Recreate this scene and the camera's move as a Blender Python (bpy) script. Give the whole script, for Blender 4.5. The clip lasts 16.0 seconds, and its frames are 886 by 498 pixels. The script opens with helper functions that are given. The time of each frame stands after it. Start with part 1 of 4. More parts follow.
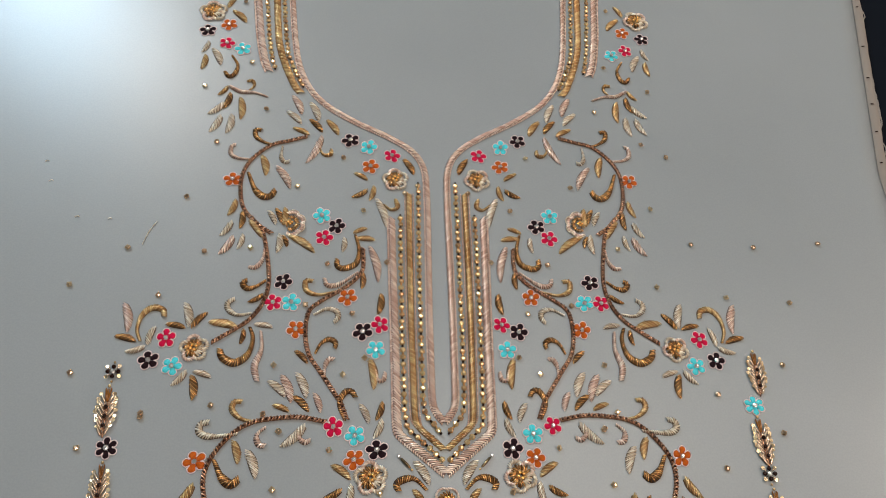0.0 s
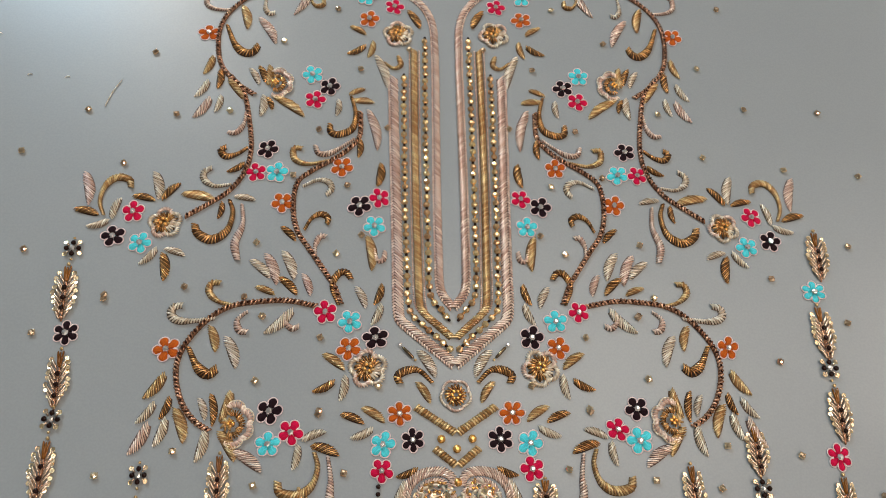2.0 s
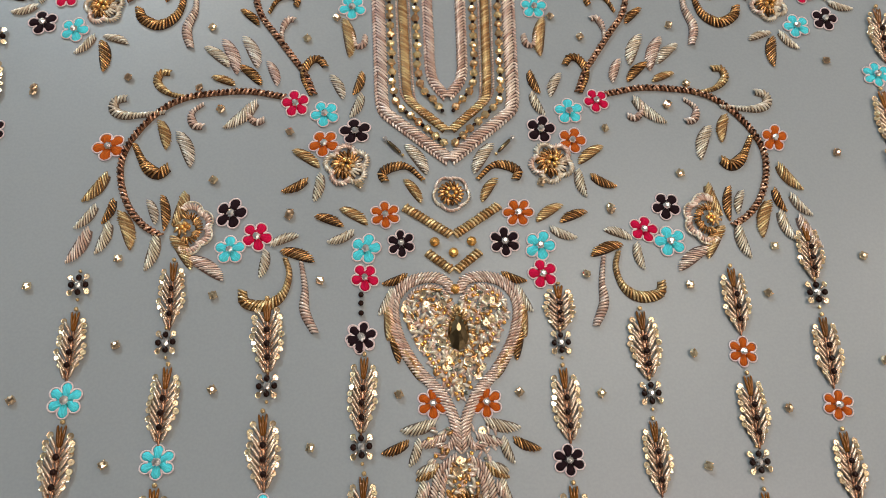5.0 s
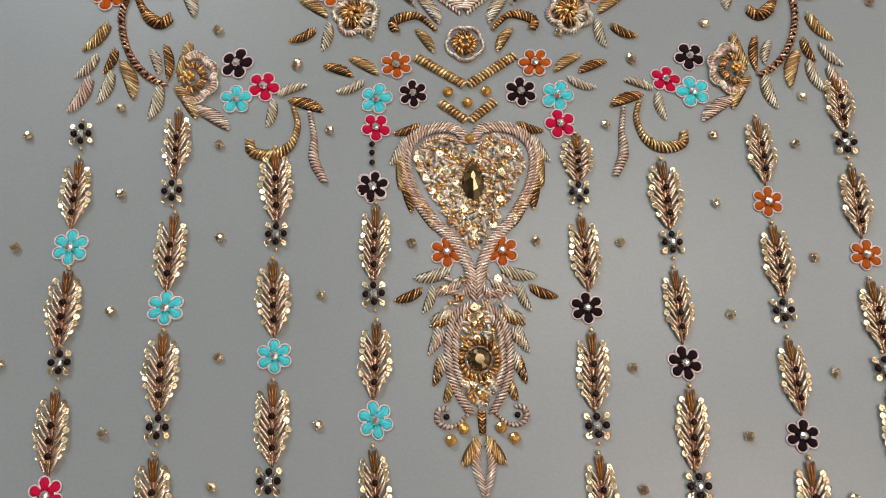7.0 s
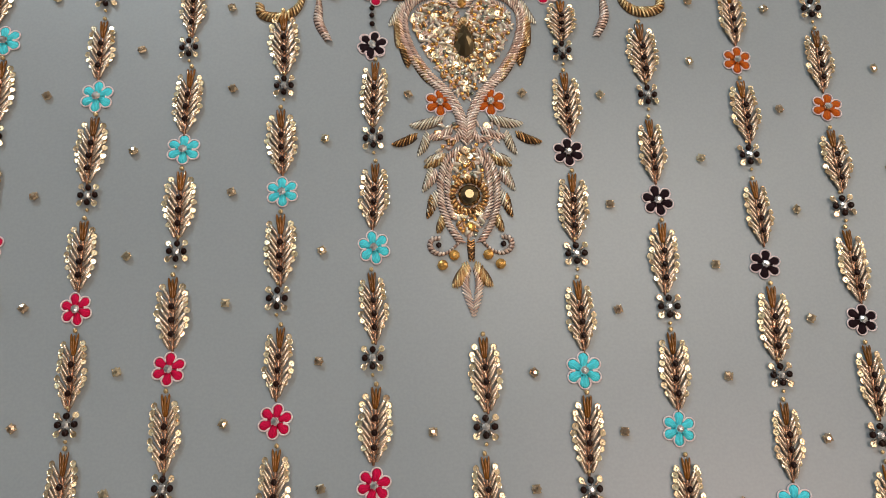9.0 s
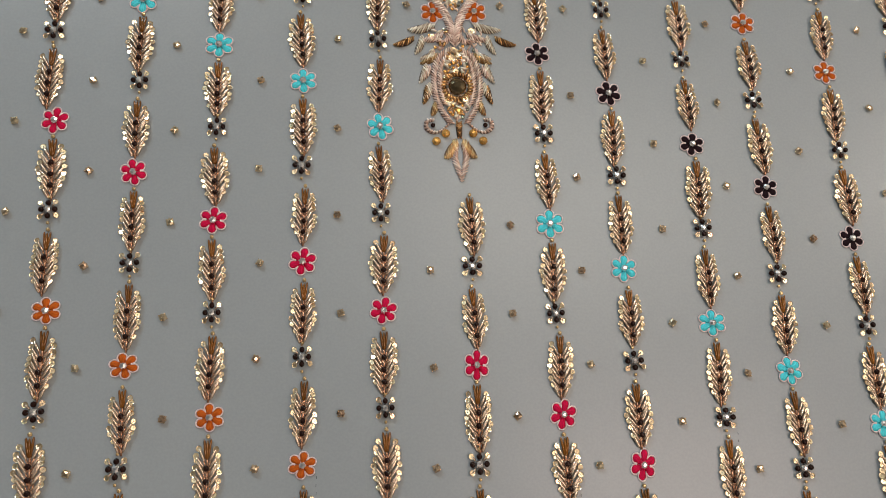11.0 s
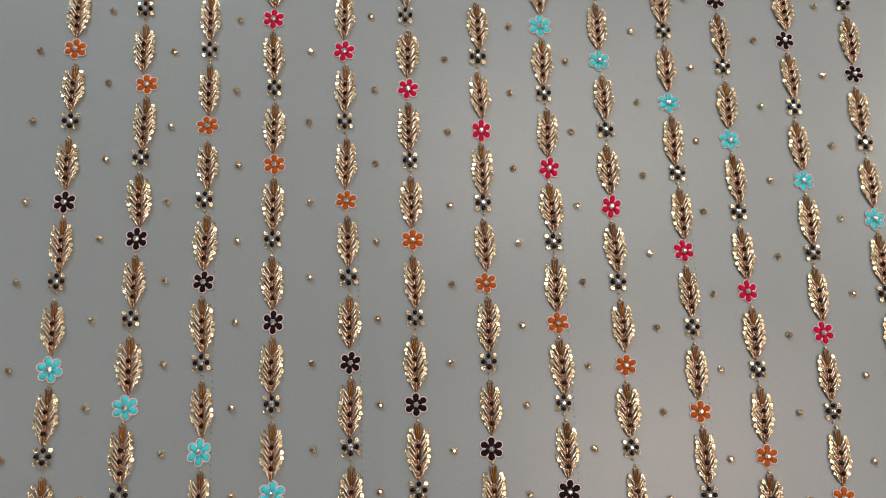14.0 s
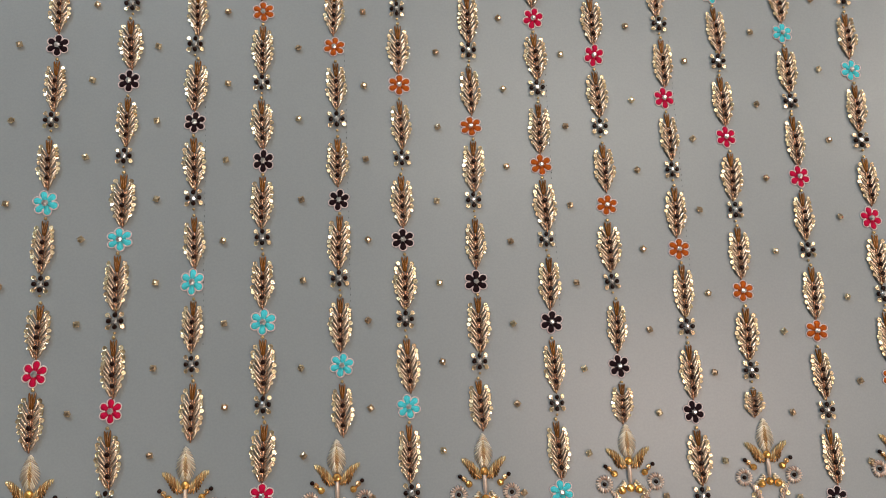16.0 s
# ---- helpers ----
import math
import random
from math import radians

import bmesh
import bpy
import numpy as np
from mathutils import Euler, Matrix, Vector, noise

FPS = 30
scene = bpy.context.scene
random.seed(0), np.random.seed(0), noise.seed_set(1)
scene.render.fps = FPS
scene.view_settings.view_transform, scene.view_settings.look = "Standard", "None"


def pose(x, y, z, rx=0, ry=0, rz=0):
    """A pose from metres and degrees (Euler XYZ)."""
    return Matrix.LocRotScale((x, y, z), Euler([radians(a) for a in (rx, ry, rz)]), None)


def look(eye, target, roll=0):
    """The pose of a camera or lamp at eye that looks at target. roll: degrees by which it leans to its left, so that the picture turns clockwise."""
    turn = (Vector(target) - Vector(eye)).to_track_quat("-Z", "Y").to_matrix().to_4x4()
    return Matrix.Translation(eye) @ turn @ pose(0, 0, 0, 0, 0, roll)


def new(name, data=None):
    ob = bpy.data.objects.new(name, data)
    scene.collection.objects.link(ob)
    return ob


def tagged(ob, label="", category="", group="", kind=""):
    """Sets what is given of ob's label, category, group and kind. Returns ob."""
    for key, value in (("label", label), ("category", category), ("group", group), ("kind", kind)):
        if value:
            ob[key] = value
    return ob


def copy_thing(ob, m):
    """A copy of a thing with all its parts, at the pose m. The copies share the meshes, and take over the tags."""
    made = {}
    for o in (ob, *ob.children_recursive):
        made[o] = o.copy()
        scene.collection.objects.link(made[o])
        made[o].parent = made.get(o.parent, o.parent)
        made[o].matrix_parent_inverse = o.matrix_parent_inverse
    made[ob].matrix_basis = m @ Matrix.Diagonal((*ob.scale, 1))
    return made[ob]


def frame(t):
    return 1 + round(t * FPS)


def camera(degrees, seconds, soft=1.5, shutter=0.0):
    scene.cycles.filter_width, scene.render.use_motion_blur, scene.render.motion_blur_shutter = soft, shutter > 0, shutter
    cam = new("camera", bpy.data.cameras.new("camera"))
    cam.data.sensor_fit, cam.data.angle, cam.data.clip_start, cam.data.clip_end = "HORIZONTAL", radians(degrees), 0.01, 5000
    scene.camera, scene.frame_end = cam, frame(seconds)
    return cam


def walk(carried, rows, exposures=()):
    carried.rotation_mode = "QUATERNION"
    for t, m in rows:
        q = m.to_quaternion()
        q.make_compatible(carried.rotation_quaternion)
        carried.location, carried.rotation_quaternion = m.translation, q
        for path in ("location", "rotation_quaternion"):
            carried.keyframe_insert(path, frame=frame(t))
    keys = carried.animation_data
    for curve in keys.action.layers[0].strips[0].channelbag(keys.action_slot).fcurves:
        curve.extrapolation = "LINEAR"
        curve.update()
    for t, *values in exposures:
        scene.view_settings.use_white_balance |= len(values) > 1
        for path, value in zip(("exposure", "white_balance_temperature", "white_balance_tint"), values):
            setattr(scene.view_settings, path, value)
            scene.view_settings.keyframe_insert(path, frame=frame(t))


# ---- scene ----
# ---- camera ----
cam = camera(60.76, 16.0, soft=0.8)
ROWS = [
    (0, -0.0458, 0.0053, 0.4451, 29.07, -5.22, -1.88),
    (0.5, -0.0437, 0.0084, 0.4282, 26.97, -5.32, -2.00),
    (1, -0.0402, 0.0120, 0.4059, 25.14, -4.72, -1.44),
    (1.5, -0.0372, 0.0119, 0.3873, 23.17, -3.83, -1.04),
    (2, -0.0330, 0.0094, 0.3734, 22.84, -3.85, -1.14),
    (2.5, -0.0280, 0.0005, 0.3582, 22.32, -4.10, -1.46),
    (3, -0.0251, -0.0054, 0.3502, 21.58, -4.30, -1.53),
    (3.5, -0.0235, -0.0103, 0.3308, 20.31, -3.93, -1.48),
    (4, -0.0229, -0.0154, 0.3164, 19.93, -3.19, -1.40),
    (4.2, -0.0214, -0.0191, 0.3100, 19.60, -3.01, -1.57),
    (6.3, -0.0196, -0.0532, 0.2853, 16.75, -1.89, -2.09),
    (6.5, -0.0208, -0.0572, 0.2825, 17.13, -2.44, -2.20),
    (7, -0.0222, -0.0709, 0.2733, 14.99, -1.68, -1.95),
    (7.5, -0.0215, -0.0822, 0.2683, 14.39, -1.45, -2.09),
    (8, -0.0210, -0.0948, 0.2814, 15.93, -1.26, -1.92),
    (8.5, -0.0193, -0.1201, 0.2825, 14.18, -1.88, -2.04),
    (9, -0.0187, -0.1351, 0.2833, 14.70, -1.13, -1.68),
    (9.2, -0.0200, -0.1431, 0.2849, 14.02, -1.30, -1.68),
    (11.3, -0.0438, -0.2119, 0.3478, 13.71, -5.21, -2.53),
    (11.5, -0.0432, -0.2202, 0.3563, 13.83, -5.27, -2.49),
    (12, -0.0394, -0.2381, 0.3813, 12.65, -5.45, -2.59),
    (12.5, -0.0366, -0.2502, 0.4087, 13.03, -5.23, -2.41),
    (13, -0.0414, -0.2770, 0.4089, 12.87, -5.52, -2.33),
    (13.5, -0.0425, -0.2979, 0.4067, 11.34, -4.60, -2.26),
    (14, -0.0535, -0.3236, 0.4024, 11.73, -4.00, -2.32),
    (14.5, -0.0537, -0.3526, 0.3929, 10.58, -4.18, -2.40),
    (15, -0.0549, -0.3646, 0.4031, 11.43, -3.96, -2.57),
    (15.5, -0.0504, -0.3861, 0.3987, 11.22, -4.38, -2.90),
    (16, -0.0505, -0.4011, 0.3989, 10.37, -4.20, -2.52),
]
EXPOSURES = [(0.0, 0.08), (4.0, 0.13), (9.0, 0.06), (12.5, 0.03), (16.0, 0.08)]
walk(cam, [(t, pose(x, y, z, rx, ry, rz)) for t, x, y, z, rx, ry, rz in ROWS], EXPOSURES)

# ---- light ----
world = bpy.data.worlds.new("room_air")
scene.world = world
world.use_nodes = True
world.node_tree.nodes["Background"].inputs[0].default_value = (0.6, 0.68, 0.8, 1)
world.node_tree.nodes["Background"].inputs[1].default_value = 0.05


def area_lamp(name, m, sx, sy, watts, colour):
    data = bpy.data.lights.new(name, "AREA")
    data.shape, data.size, data.size_y, data.energy, data.color = "RECTANGLE", sx, sy, watts, colour
    ob = new(name, data)
    ob.matrix_world = m
    return ob


WINDOW = Vector((-1.5, 2.72, 2.05))
area_lamp("window_daylight", look(WINDOW, (-0.2, 0.2, 0.0)), 0.62, 0.62, 46, (0.60, 0.83, 1.0))
area_lamp("ceiling_tube", pose(0.7, 0.65, 2.50), 1.3, 0.8, 14.5, (1.0, 0.90, 0.79))
area_lamp("ceiling_tube_south", pose(1.05, -0.55, 2.50), 1.1, 0.7, 15, (1.0, 0.74, 0.64))
# invented small point lamps, added only to put sparkle on coils and stones
GLINT_LAMPS = ((-1.0, 2.4), (2.3, 0.7), (1.6, -2.3))
for bx, by in GLINT_LAMPS:
    bulb = bpy.data.lights.new("bare_bulb", "POINT")
    bulb.energy, bulb.color, bulb.shadow_soft_size = 31, (1.0, 0.88, 0.76), 0.04
    new("bare_bulb", bulb).location = (bx, by, 2.25)

# ---- materials ----


def material(name):
    m = bpy.data.materials.new(name)
    m.use_nodes = True
    nt = m.node_tree
    return m, nt, nt.nodes["Principled BSDF"]


def link(nt, a, b):
    nt.links.new(a, b)


def node(nt, kind, **values):
    n = nt.nodes.new(kind)
    for key, value in values.items():
        n.inputs[key].default_value = value
    return n


def ramp(nt, fac, a, b, lo=0.0, hi=1.0):
    r = nt.nodes.new("ShaderNodeValToRGB")
    r.color_ramp.elements[0].position, r.color_ramp.elements[1].position = lo, hi
    r.color_ramp.elements[0].color, r.color_ramp.elements[1].color = (*a, 1), (*b, 1)
    link(nt, fac, r.inputs[0])
    return r.outputs[0]


def bump(nt, bsdf, height, strength, distance):
    b = node(nt, "ShaderNodeBump", Strength=strength, Distance=distance)
    link(nt, height, b.inputs["Height"])
    link(nt, b.outputs[0], bsdf.inputs["Normal"])


def wire(name, dark, light, rough=0.22, metallic=0.6):
    """Coiled metal wire or foil: each strand differs a little, with fine windings as relief."""
    m, nt, p = material(name)
    geo = nt.nodes.new("ShaderNodeNewGeometry")
    link(nt, ramp(nt, geo.outputs["Random Per Island"], dark, light), p.inputs["Base Color"])
    p.inputs["Metallic"].default_value = metallic
    p.inputs["Roughness"].default_value = rough
    tc = nt.nodes.new("ShaderNodeTexCoord")
    n = node(nt, "ShaderNodeTexNoise", Scale=2600.0, Detail=1.0)
    link(nt, tc.outputs["Object"], n.inputs["Vector"])
    bump(nt, p, n.outputs[0], 0.5, 0.0003)
    return m


def plain(name, colour, rough, metallic=0.0, coat=0.0, spread=0.25, spec=0.5):
    m, nt, p = material(name)
    info = nt.nodes.new("ShaderNodeObjectInfo")
    a = [c * (1 - spread) for c in colour]
    b = [min(1.0, c * (1 + spread)) for c in colour]
    link(nt, ramp(nt, info.outputs["Random"], a, b), p.inputs["Base Color"])
    p.inputs["Roughness"].default_value, p.inputs["Metallic"].default_value = rough, metallic
    p.inputs["Coat Weight"].default_value = coat
    p.inputs["Specular IOR Level"].default_value = spec
    p.inputs["Coat Roughness"].default_value = 0.08
    return m


def thread(name, colour):
    """Satin-stitched thread: soft sheen, fine radial ridges."""
    m, nt, p = material(name)
    tc = nt.nodes.new("ShaderNodeTexCoord")
    mp = nt.nodes.new("ShaderNodeMapping")
    mp.inputs["Scale"].default_value = (500, 2600, 1000)
    link(nt, tc.outputs["Object"], mp.inputs[0])
    n = node(nt, "ShaderNodeTexNoise", Scale=1.0, Detail=2.0)
    link(nt, mp.outputs[0], n.inputs["Vector"])
    link(nt, ramp(nt, n.outputs[0], [c * 0.75 for c in colour], [min(1, c * 1.25) for c in colour], 0.3, 0.7), p.inputs["Base Color"])
    p.inputs["Roughness"].default_value = 0.75
    p.inputs["Specular IOR Level"].default_value = 0.12
    bump(nt, p, n.outputs[0], 0.8, 0.0006)
    return m


def grey_cloth():
    m, nt, p = material("grey_cloth")
    tc = nt.nodes.new("ShaderNodeTexCoord")
    big = node(nt, "ShaderNodeTexNoise", Scale=5.0, Detail=3.0)
    link(nt, tc.outputs["Object"], big.inputs["Vector"])
    weave = node(nt, "ShaderNodeTexNoise", Scale=900.0, Detail=2.0)
    link(nt, tc.outputs["Object"], weave.inputs["Vector"])
    mix = nt.nodes.new("ShaderNodeMix")
    mix.data_type = "RGBA"
    mix.blend_type = "MULTIPLY"
    mix.inputs[0].default_value = 0.25
    link(nt, ramp(nt, big.outputs[0], (0.298, 0.330, 0.344), (0.330, 0.363, 0.377), 0.3, 0.7), mix.inputs[6])
    link(nt, ramp(nt, weave.outputs[0], (0.8, 0.8, 0.8), (1, 1, 1), 0.35, 0.65), mix.inputs[7])
    link(nt, mix.outputs[2], p.inputs["Base Color"])
    p.inputs["Roughness"].default_value = 0.3
    p.inputs["Specular IOR Level"].default_value = 0.54
    bump(nt, p, weave.outputs[0], 0.06, 0.0003)
    return m


M = {
    "cloth": grey_cloth(),
    "gold": wire("gold_coil", (0.42, 0.20, 0.06), (1.0, 0.78, 0.42), 0.26, 0.72),
    "pale": wire("pale_coil", (0.58, 0.45, 0.31), (1.0, 0.95, 0.82), 0.28, 0.62),
    "rose": wire("rose_coil", (0.60, 0.38, 0.29), (1.0, 0.86, 0.75), 0.28, 0.58),
    "bronze": wire("bronze_coil", (0.14, 0.055, 0.015), (0.92, 0.54, 0.22), 0.25, 0.8),
    "copper": wire("copper_coil", (0.24, 0.11, 0.06), (0.82, 0.50, 0.33), 0.25, 0.75),
    "bugle": wire("tan_bugle", (0.40, 0.24, 0.15), (1.0, 0.84, 0.66), 0.24, 0.78),
    "amber": plain("amber_glass", (0.22, 0.08, 0.01), 0.12, 0.2, 0.3),
    "dark": plain("dark_bead", (0.018, 0.007, 0.005), 0.16, 0.0, 0.0, 0.2, 0.14),
    "seq": plain("gold_sequin", (1.0, 0.74, 0.47), 0.26, 0.92, 0.0, 0.14),
    "crystal": plain("crystal_foil", (0.95, 0.92, 0.91), 0.14, 0.92, 0.0, 0.08),
    "topaz": plain("topaz_foil", (0.97, 0.68, 0.47), 0.1, 0.97, 0.0, 0.25),
    "rowgem": plain("row_topaz", (1.0, 0.62, 0.34), 0.2, 0.88, 0.0, 0.3),
    "honey": plain("honey_foil", (0.90, 0.48, 0.14), 0.22, 0.85, 0.0, 0.2),
    "smoke": plain("smoke_crystal", (0.26, 0.19, 0.10), 0.07, 0.95, 0.3, 0.2),
    "red": thread("red_thread", (0.58, 0.006, 0.058)),
    "cyan": thread("cyan_thread", (0.09, 0.66, 0.74)),
    "orange": thread("orange_thread", (0.50, 0.105, 0.012)),
    "black": thread("black_thread", (0.016, 0.006, 0.009)),
    "edging": wire("pink_edging", (0.70, 0.52, 0.52), (0.94, 0.80, 0.78), 0.45, 0.1),
    "iris": plain("iridescent_glass", (0.42, 0.46, 0.36), 0.06, 0.75, 0.6, 0.5),
    "tape": plain("cream_tape", (0.29, 0.26, 0.23), 0.9, 0, 0, 0.05, 0.1),
    "navy": plain("navy_cloth", (0.004, 0.006, 0.010), 0.9, 0, 0, 0.2, 0.08),
    "wall": plain("wall_paint", (0.46, 0.44, 0.41), 0.9, 0, 0, 0.05),
    "wood": plain("window_paint", (0.4, 0.38, 0.35), 0.6, 0, 0, 0.05),
}
# dark pad tones: the shade in the gaps between coils, put into colour
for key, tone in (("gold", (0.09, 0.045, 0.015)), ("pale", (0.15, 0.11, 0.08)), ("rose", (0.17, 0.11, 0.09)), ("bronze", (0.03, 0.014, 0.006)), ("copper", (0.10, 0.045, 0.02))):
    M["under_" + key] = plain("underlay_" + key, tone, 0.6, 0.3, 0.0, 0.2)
MM = 0.001

# ---- mesh tools ----


def mesh_object(name, verts, faces, mat, parent=None, at=None, smooth=True):
    me = bpy.data.meshes.new(name)
    me.from_pydata([tuple(map(float, v)) for v in verts], [], [tuple(f) for f in faces])
    me.materials.append(mat)
    if smooth:
        me.polygons.foreach_set("use_smooth", [True] * len(me.polygons))
    me.update()
    ob = new(name, me)
    ob.parent = parent
    if at is not None:
        ob.location = at
    return ob


def part_of(parent, name, me, m, label=""):
    """One more piece on shared mesh data, under its thing."""
    ob = new(name, me)
    ob.parent = parent
    ob.matrix_local = m
    return tagged(ob, label)


RINGS = ((-0.5, 0.3), (-0.4, 0.82), (0.0, 1.0), (0.4, 0.82), (0.5, 0.3))
SIDES = 6


def strand_template():
    v, f = [], []
    for x, r in RINGS:
        for k in range(SIDES):
            a = 2 * math.pi * k / SIDES
            v.append((x, r * math.cos(a), r * math.sin(a)))
    for i in range(len(RINGS) - 1):
        for k in range(SIDES):
            f.append((i * SIDES + k, i * SIDES + (k + 1) % SIDES, (i + 1) * SIDES + (k + 1) % SIDES, (i + 1) * SIDES + k))
    return np.array(v), f, [tuple(range(SIDES))[::-1], tuple(range((len(RINGS) - 1) * SIDES, len(RINGS) * SIDES))]


TV, TF, TC = strand_template()


def strands(items):
    """Short coils: (x, y, z, angle, length, radius, arch) in millimetres, all in one mesh."""
    verts, faces = [], []
    for n, (x, y, z, ang, length, rad, arch) in enumerate(items):
        px, py, pz = TV[:, 0] * length, TV[:, 1] * rad, TV[:, 2] * rad + arch * (1 - (2 * TV[:, 0]) ** 2)
        c, s = math.cos(ang), math.sin(ang)
        verts.append(np.stack([x + c * px - s * py, y + s * px + c * py, z + pz], 1))
        o = n * len(TV)
        faces += [tuple(i + o for i in f) for f in TF] + [tuple(i + o for i in f) for f in TC]
    return np.concatenate(verts) * MM, faces


def spline(points, pitch):
    """Even steps along a smooth line through the points: places, directions, and the share of the way."""
    p = [np.array(q, float) for q in points]
    p = [2 * p[0] - p[1], *p, 2 * p[-1] - p[-2]]
    fine = []
    for i in range(1, len(p) - 2):
        for u in np.linspace(0, 1, 24, endpoint=False):
            a, b, c, d = p[i - 1], p[i], p[i + 1], p[i + 2]
            fine.append(0.5 * (2 * b + (c - a) * u + (2 * a - 5 * b + 4 * c - d) * u * u + (3 * b - a - 3 * c + d) * u ** 3))
    fine = np.array([*fine, p[-2]])
    run = np.r_[0, np.cumsum(np.hypot(*np.diff(fine, axis=0).T))]
    n = max(3, int(round(run[-1] / pitch)))
    s = (np.arange(n) + 0.5) / n * run[-1]
    xy = np.stack([np.interp(s, run, fine[:, 0]), np.interp(s, run, fine[:, 1])], 1)
    ahead = np.stack([np.interp(s + 0.2, run, fine[:, 0]) - np.interp(s - 0.2, run, fine[:, 0]), np.interp(s + 0.2, run, fine[:, 1]) - np.interp(s - 0.2, run, fine[:, 1])], 1)
    return xy, np.arctan2(ahead[:, 1], ahead[:, 0]), s / run[-1], run[-1]


def band(points, width, pitch=1.3, slant=50.0, lift=0.9):
    """Slanted coils laid side by side along a line; width(u) in millimetres."""
    xy, ang, u, _ = spline(points, pitch)
    sl = radians(abs(slant))
    items = []
    for (x, y), a, s in zip(xy, ang, u):
        w = max(0.7, width(s)) * random.uniform(0.93, 1.07)
        items.append((x, y, 0.35, a + math.copysign(sl, slant) + random.uniform(-0.07, 0.07), w / math.sin(sl), pitch * 0.47 * max(0.5, math.sin(sl)), lift * min(1, w / 3)))
    return items


def corded(points, w, pitch, slant, side):
    """A thick twisted cord with a thin one of opposite twist along its outer edge."""
    xy, ang, u, _ = spline(points, pitch)
    sl, items = radians(slant), []
    for (x, y), a in zip(xy, ang):
        for share, shift, turn in ((0.74, 0.12, 1), (0.24, -0.38, -1)):
            ox, oy = -math.sin(a) * side * shift * w, math.cos(a) * side * shift * w
            items.append((x + ox, y + oy, 0.4, a + turn * side * sl + random.uniform(-0.07, 0.07), w * share / math.sin(sl) * random.uniform(0.93, 1.07), pitch * 0.48 * math.sin(sl), 0.9 * share))
    return items


def warp(x, y):
    """The cloth is pulled a little askew at one shoulder."""
    if x > 0 and y > 180:
        y += min((y - 180) / 125, 1.33) * x / 150 * 6.2
    return x, y


def both(points):
    """The line itself and its mirror image across the garment's middle."""
    yield 1, [warp(x, y) for x, y in points]
    yield -1, [warp(-x, y) for x, y in points]


def settle(name, items, mat, label, category, group, pad=None):
    """A motif of coils as one thing, its origin at its middle."""
    cx, cy = np.mean([i[0] for i in items]), np.mean([i[1] for i in items])
    coils = strands([(i[0] - cx, i[1] - cy, *i[2:]) for i in items])
    if not pad:
        ob = mesh_object(name, *coils, mat, None, (cx * MM, cy * MM, 0))
        return tagged(ob, label, category, group)
    # the pad under the coils is coloured dark to stand for shade between them
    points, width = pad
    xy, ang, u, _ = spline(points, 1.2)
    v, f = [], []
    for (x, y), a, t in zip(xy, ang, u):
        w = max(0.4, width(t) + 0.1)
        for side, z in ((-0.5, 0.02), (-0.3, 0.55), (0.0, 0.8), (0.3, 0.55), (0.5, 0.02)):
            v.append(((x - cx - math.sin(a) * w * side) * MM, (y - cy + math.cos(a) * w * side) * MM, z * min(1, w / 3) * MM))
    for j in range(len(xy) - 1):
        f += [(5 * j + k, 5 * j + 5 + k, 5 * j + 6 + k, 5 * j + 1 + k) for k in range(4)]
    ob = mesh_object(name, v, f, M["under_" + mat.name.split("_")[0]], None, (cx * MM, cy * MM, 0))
    tagged(mesh_object("coil_winding", *coils, mat, ob), "", "", "", "stuff")
    return tagged(ob, label, category, group)


# ---- the room ----


def slab(name, lo, hi, mat, kind="structure", label="", category=""):
    (a, b, c), (d, e, g) = lo, hi
    v = [(a, b, c), (d, b, c), (d, e, c), (a, e, c), (a, b, g), (d, b, g), (d, e, g), (a, e, g)]
    f = [(3, 2, 1, 0), (4, 5, 6, 7), (0, 1, 5, 4), (1, 2, 6, 5), (2, 3, 7, 6), (3, 0, 4, 7)]
    ob = mesh_object(name, v, f, mat, smooth=False)
    return tagged(ob, label, category, "", kind)


R0, R1, H = -2.8, 2.8, 2.6
slab("floor", (R0, R0, -0.10), (R1, R1, -0.006), M["navy"], label="floor covered with a dark navy cloth", category="floor")
slab("ceiling", (R0, R0, H), (R1, R1, H + 0.1), M["wall"], label="plain light ceiling", category="ceiling")
slab("wall_south", (R0 - 0.1, R0 - 0.1, -0.1), (R1 + 0.1, R0, H), M["wall"], label="plain painted wall", category="wall")
slab("wall_west", (R0 - 0.1, R0, -0.1), (R0, R1, H), M["wall"], label="plain painted wall", category="wall")
slab("wall_east", (R1, R0, -0.1), (R1 + 0.1, R1, H), M["wall"], label="plain painted wall", category="wall")
wall = tagged(new("wall_north"), "plain painted wall with a window opening", "wall", "", "structure")
WX0, WX1, WZ0, WZ1 = -1.95, -1.05, 1.6, 2.5
for lo, hi in (((R0, -0.1), (WX0, H)), ((WX1, -0.1), (R1, H)), ((WX0, -0.1), (WX1, WZ0)), ((WX0, WZ1), (WX1, H))):
    slab("wall_panel", (lo[0], R1, lo[1]), (hi[0], R1 + 0.1, hi[1]), M["wall"], "").parent = wall

# ---- the cloth ----


def right_edge(y):
    """The cloth's right border, in millimetres."""
    return 346.9 + 0.1965 * (y - 324) if y > 324 else 346.9 + 0.05 * (y - 324)


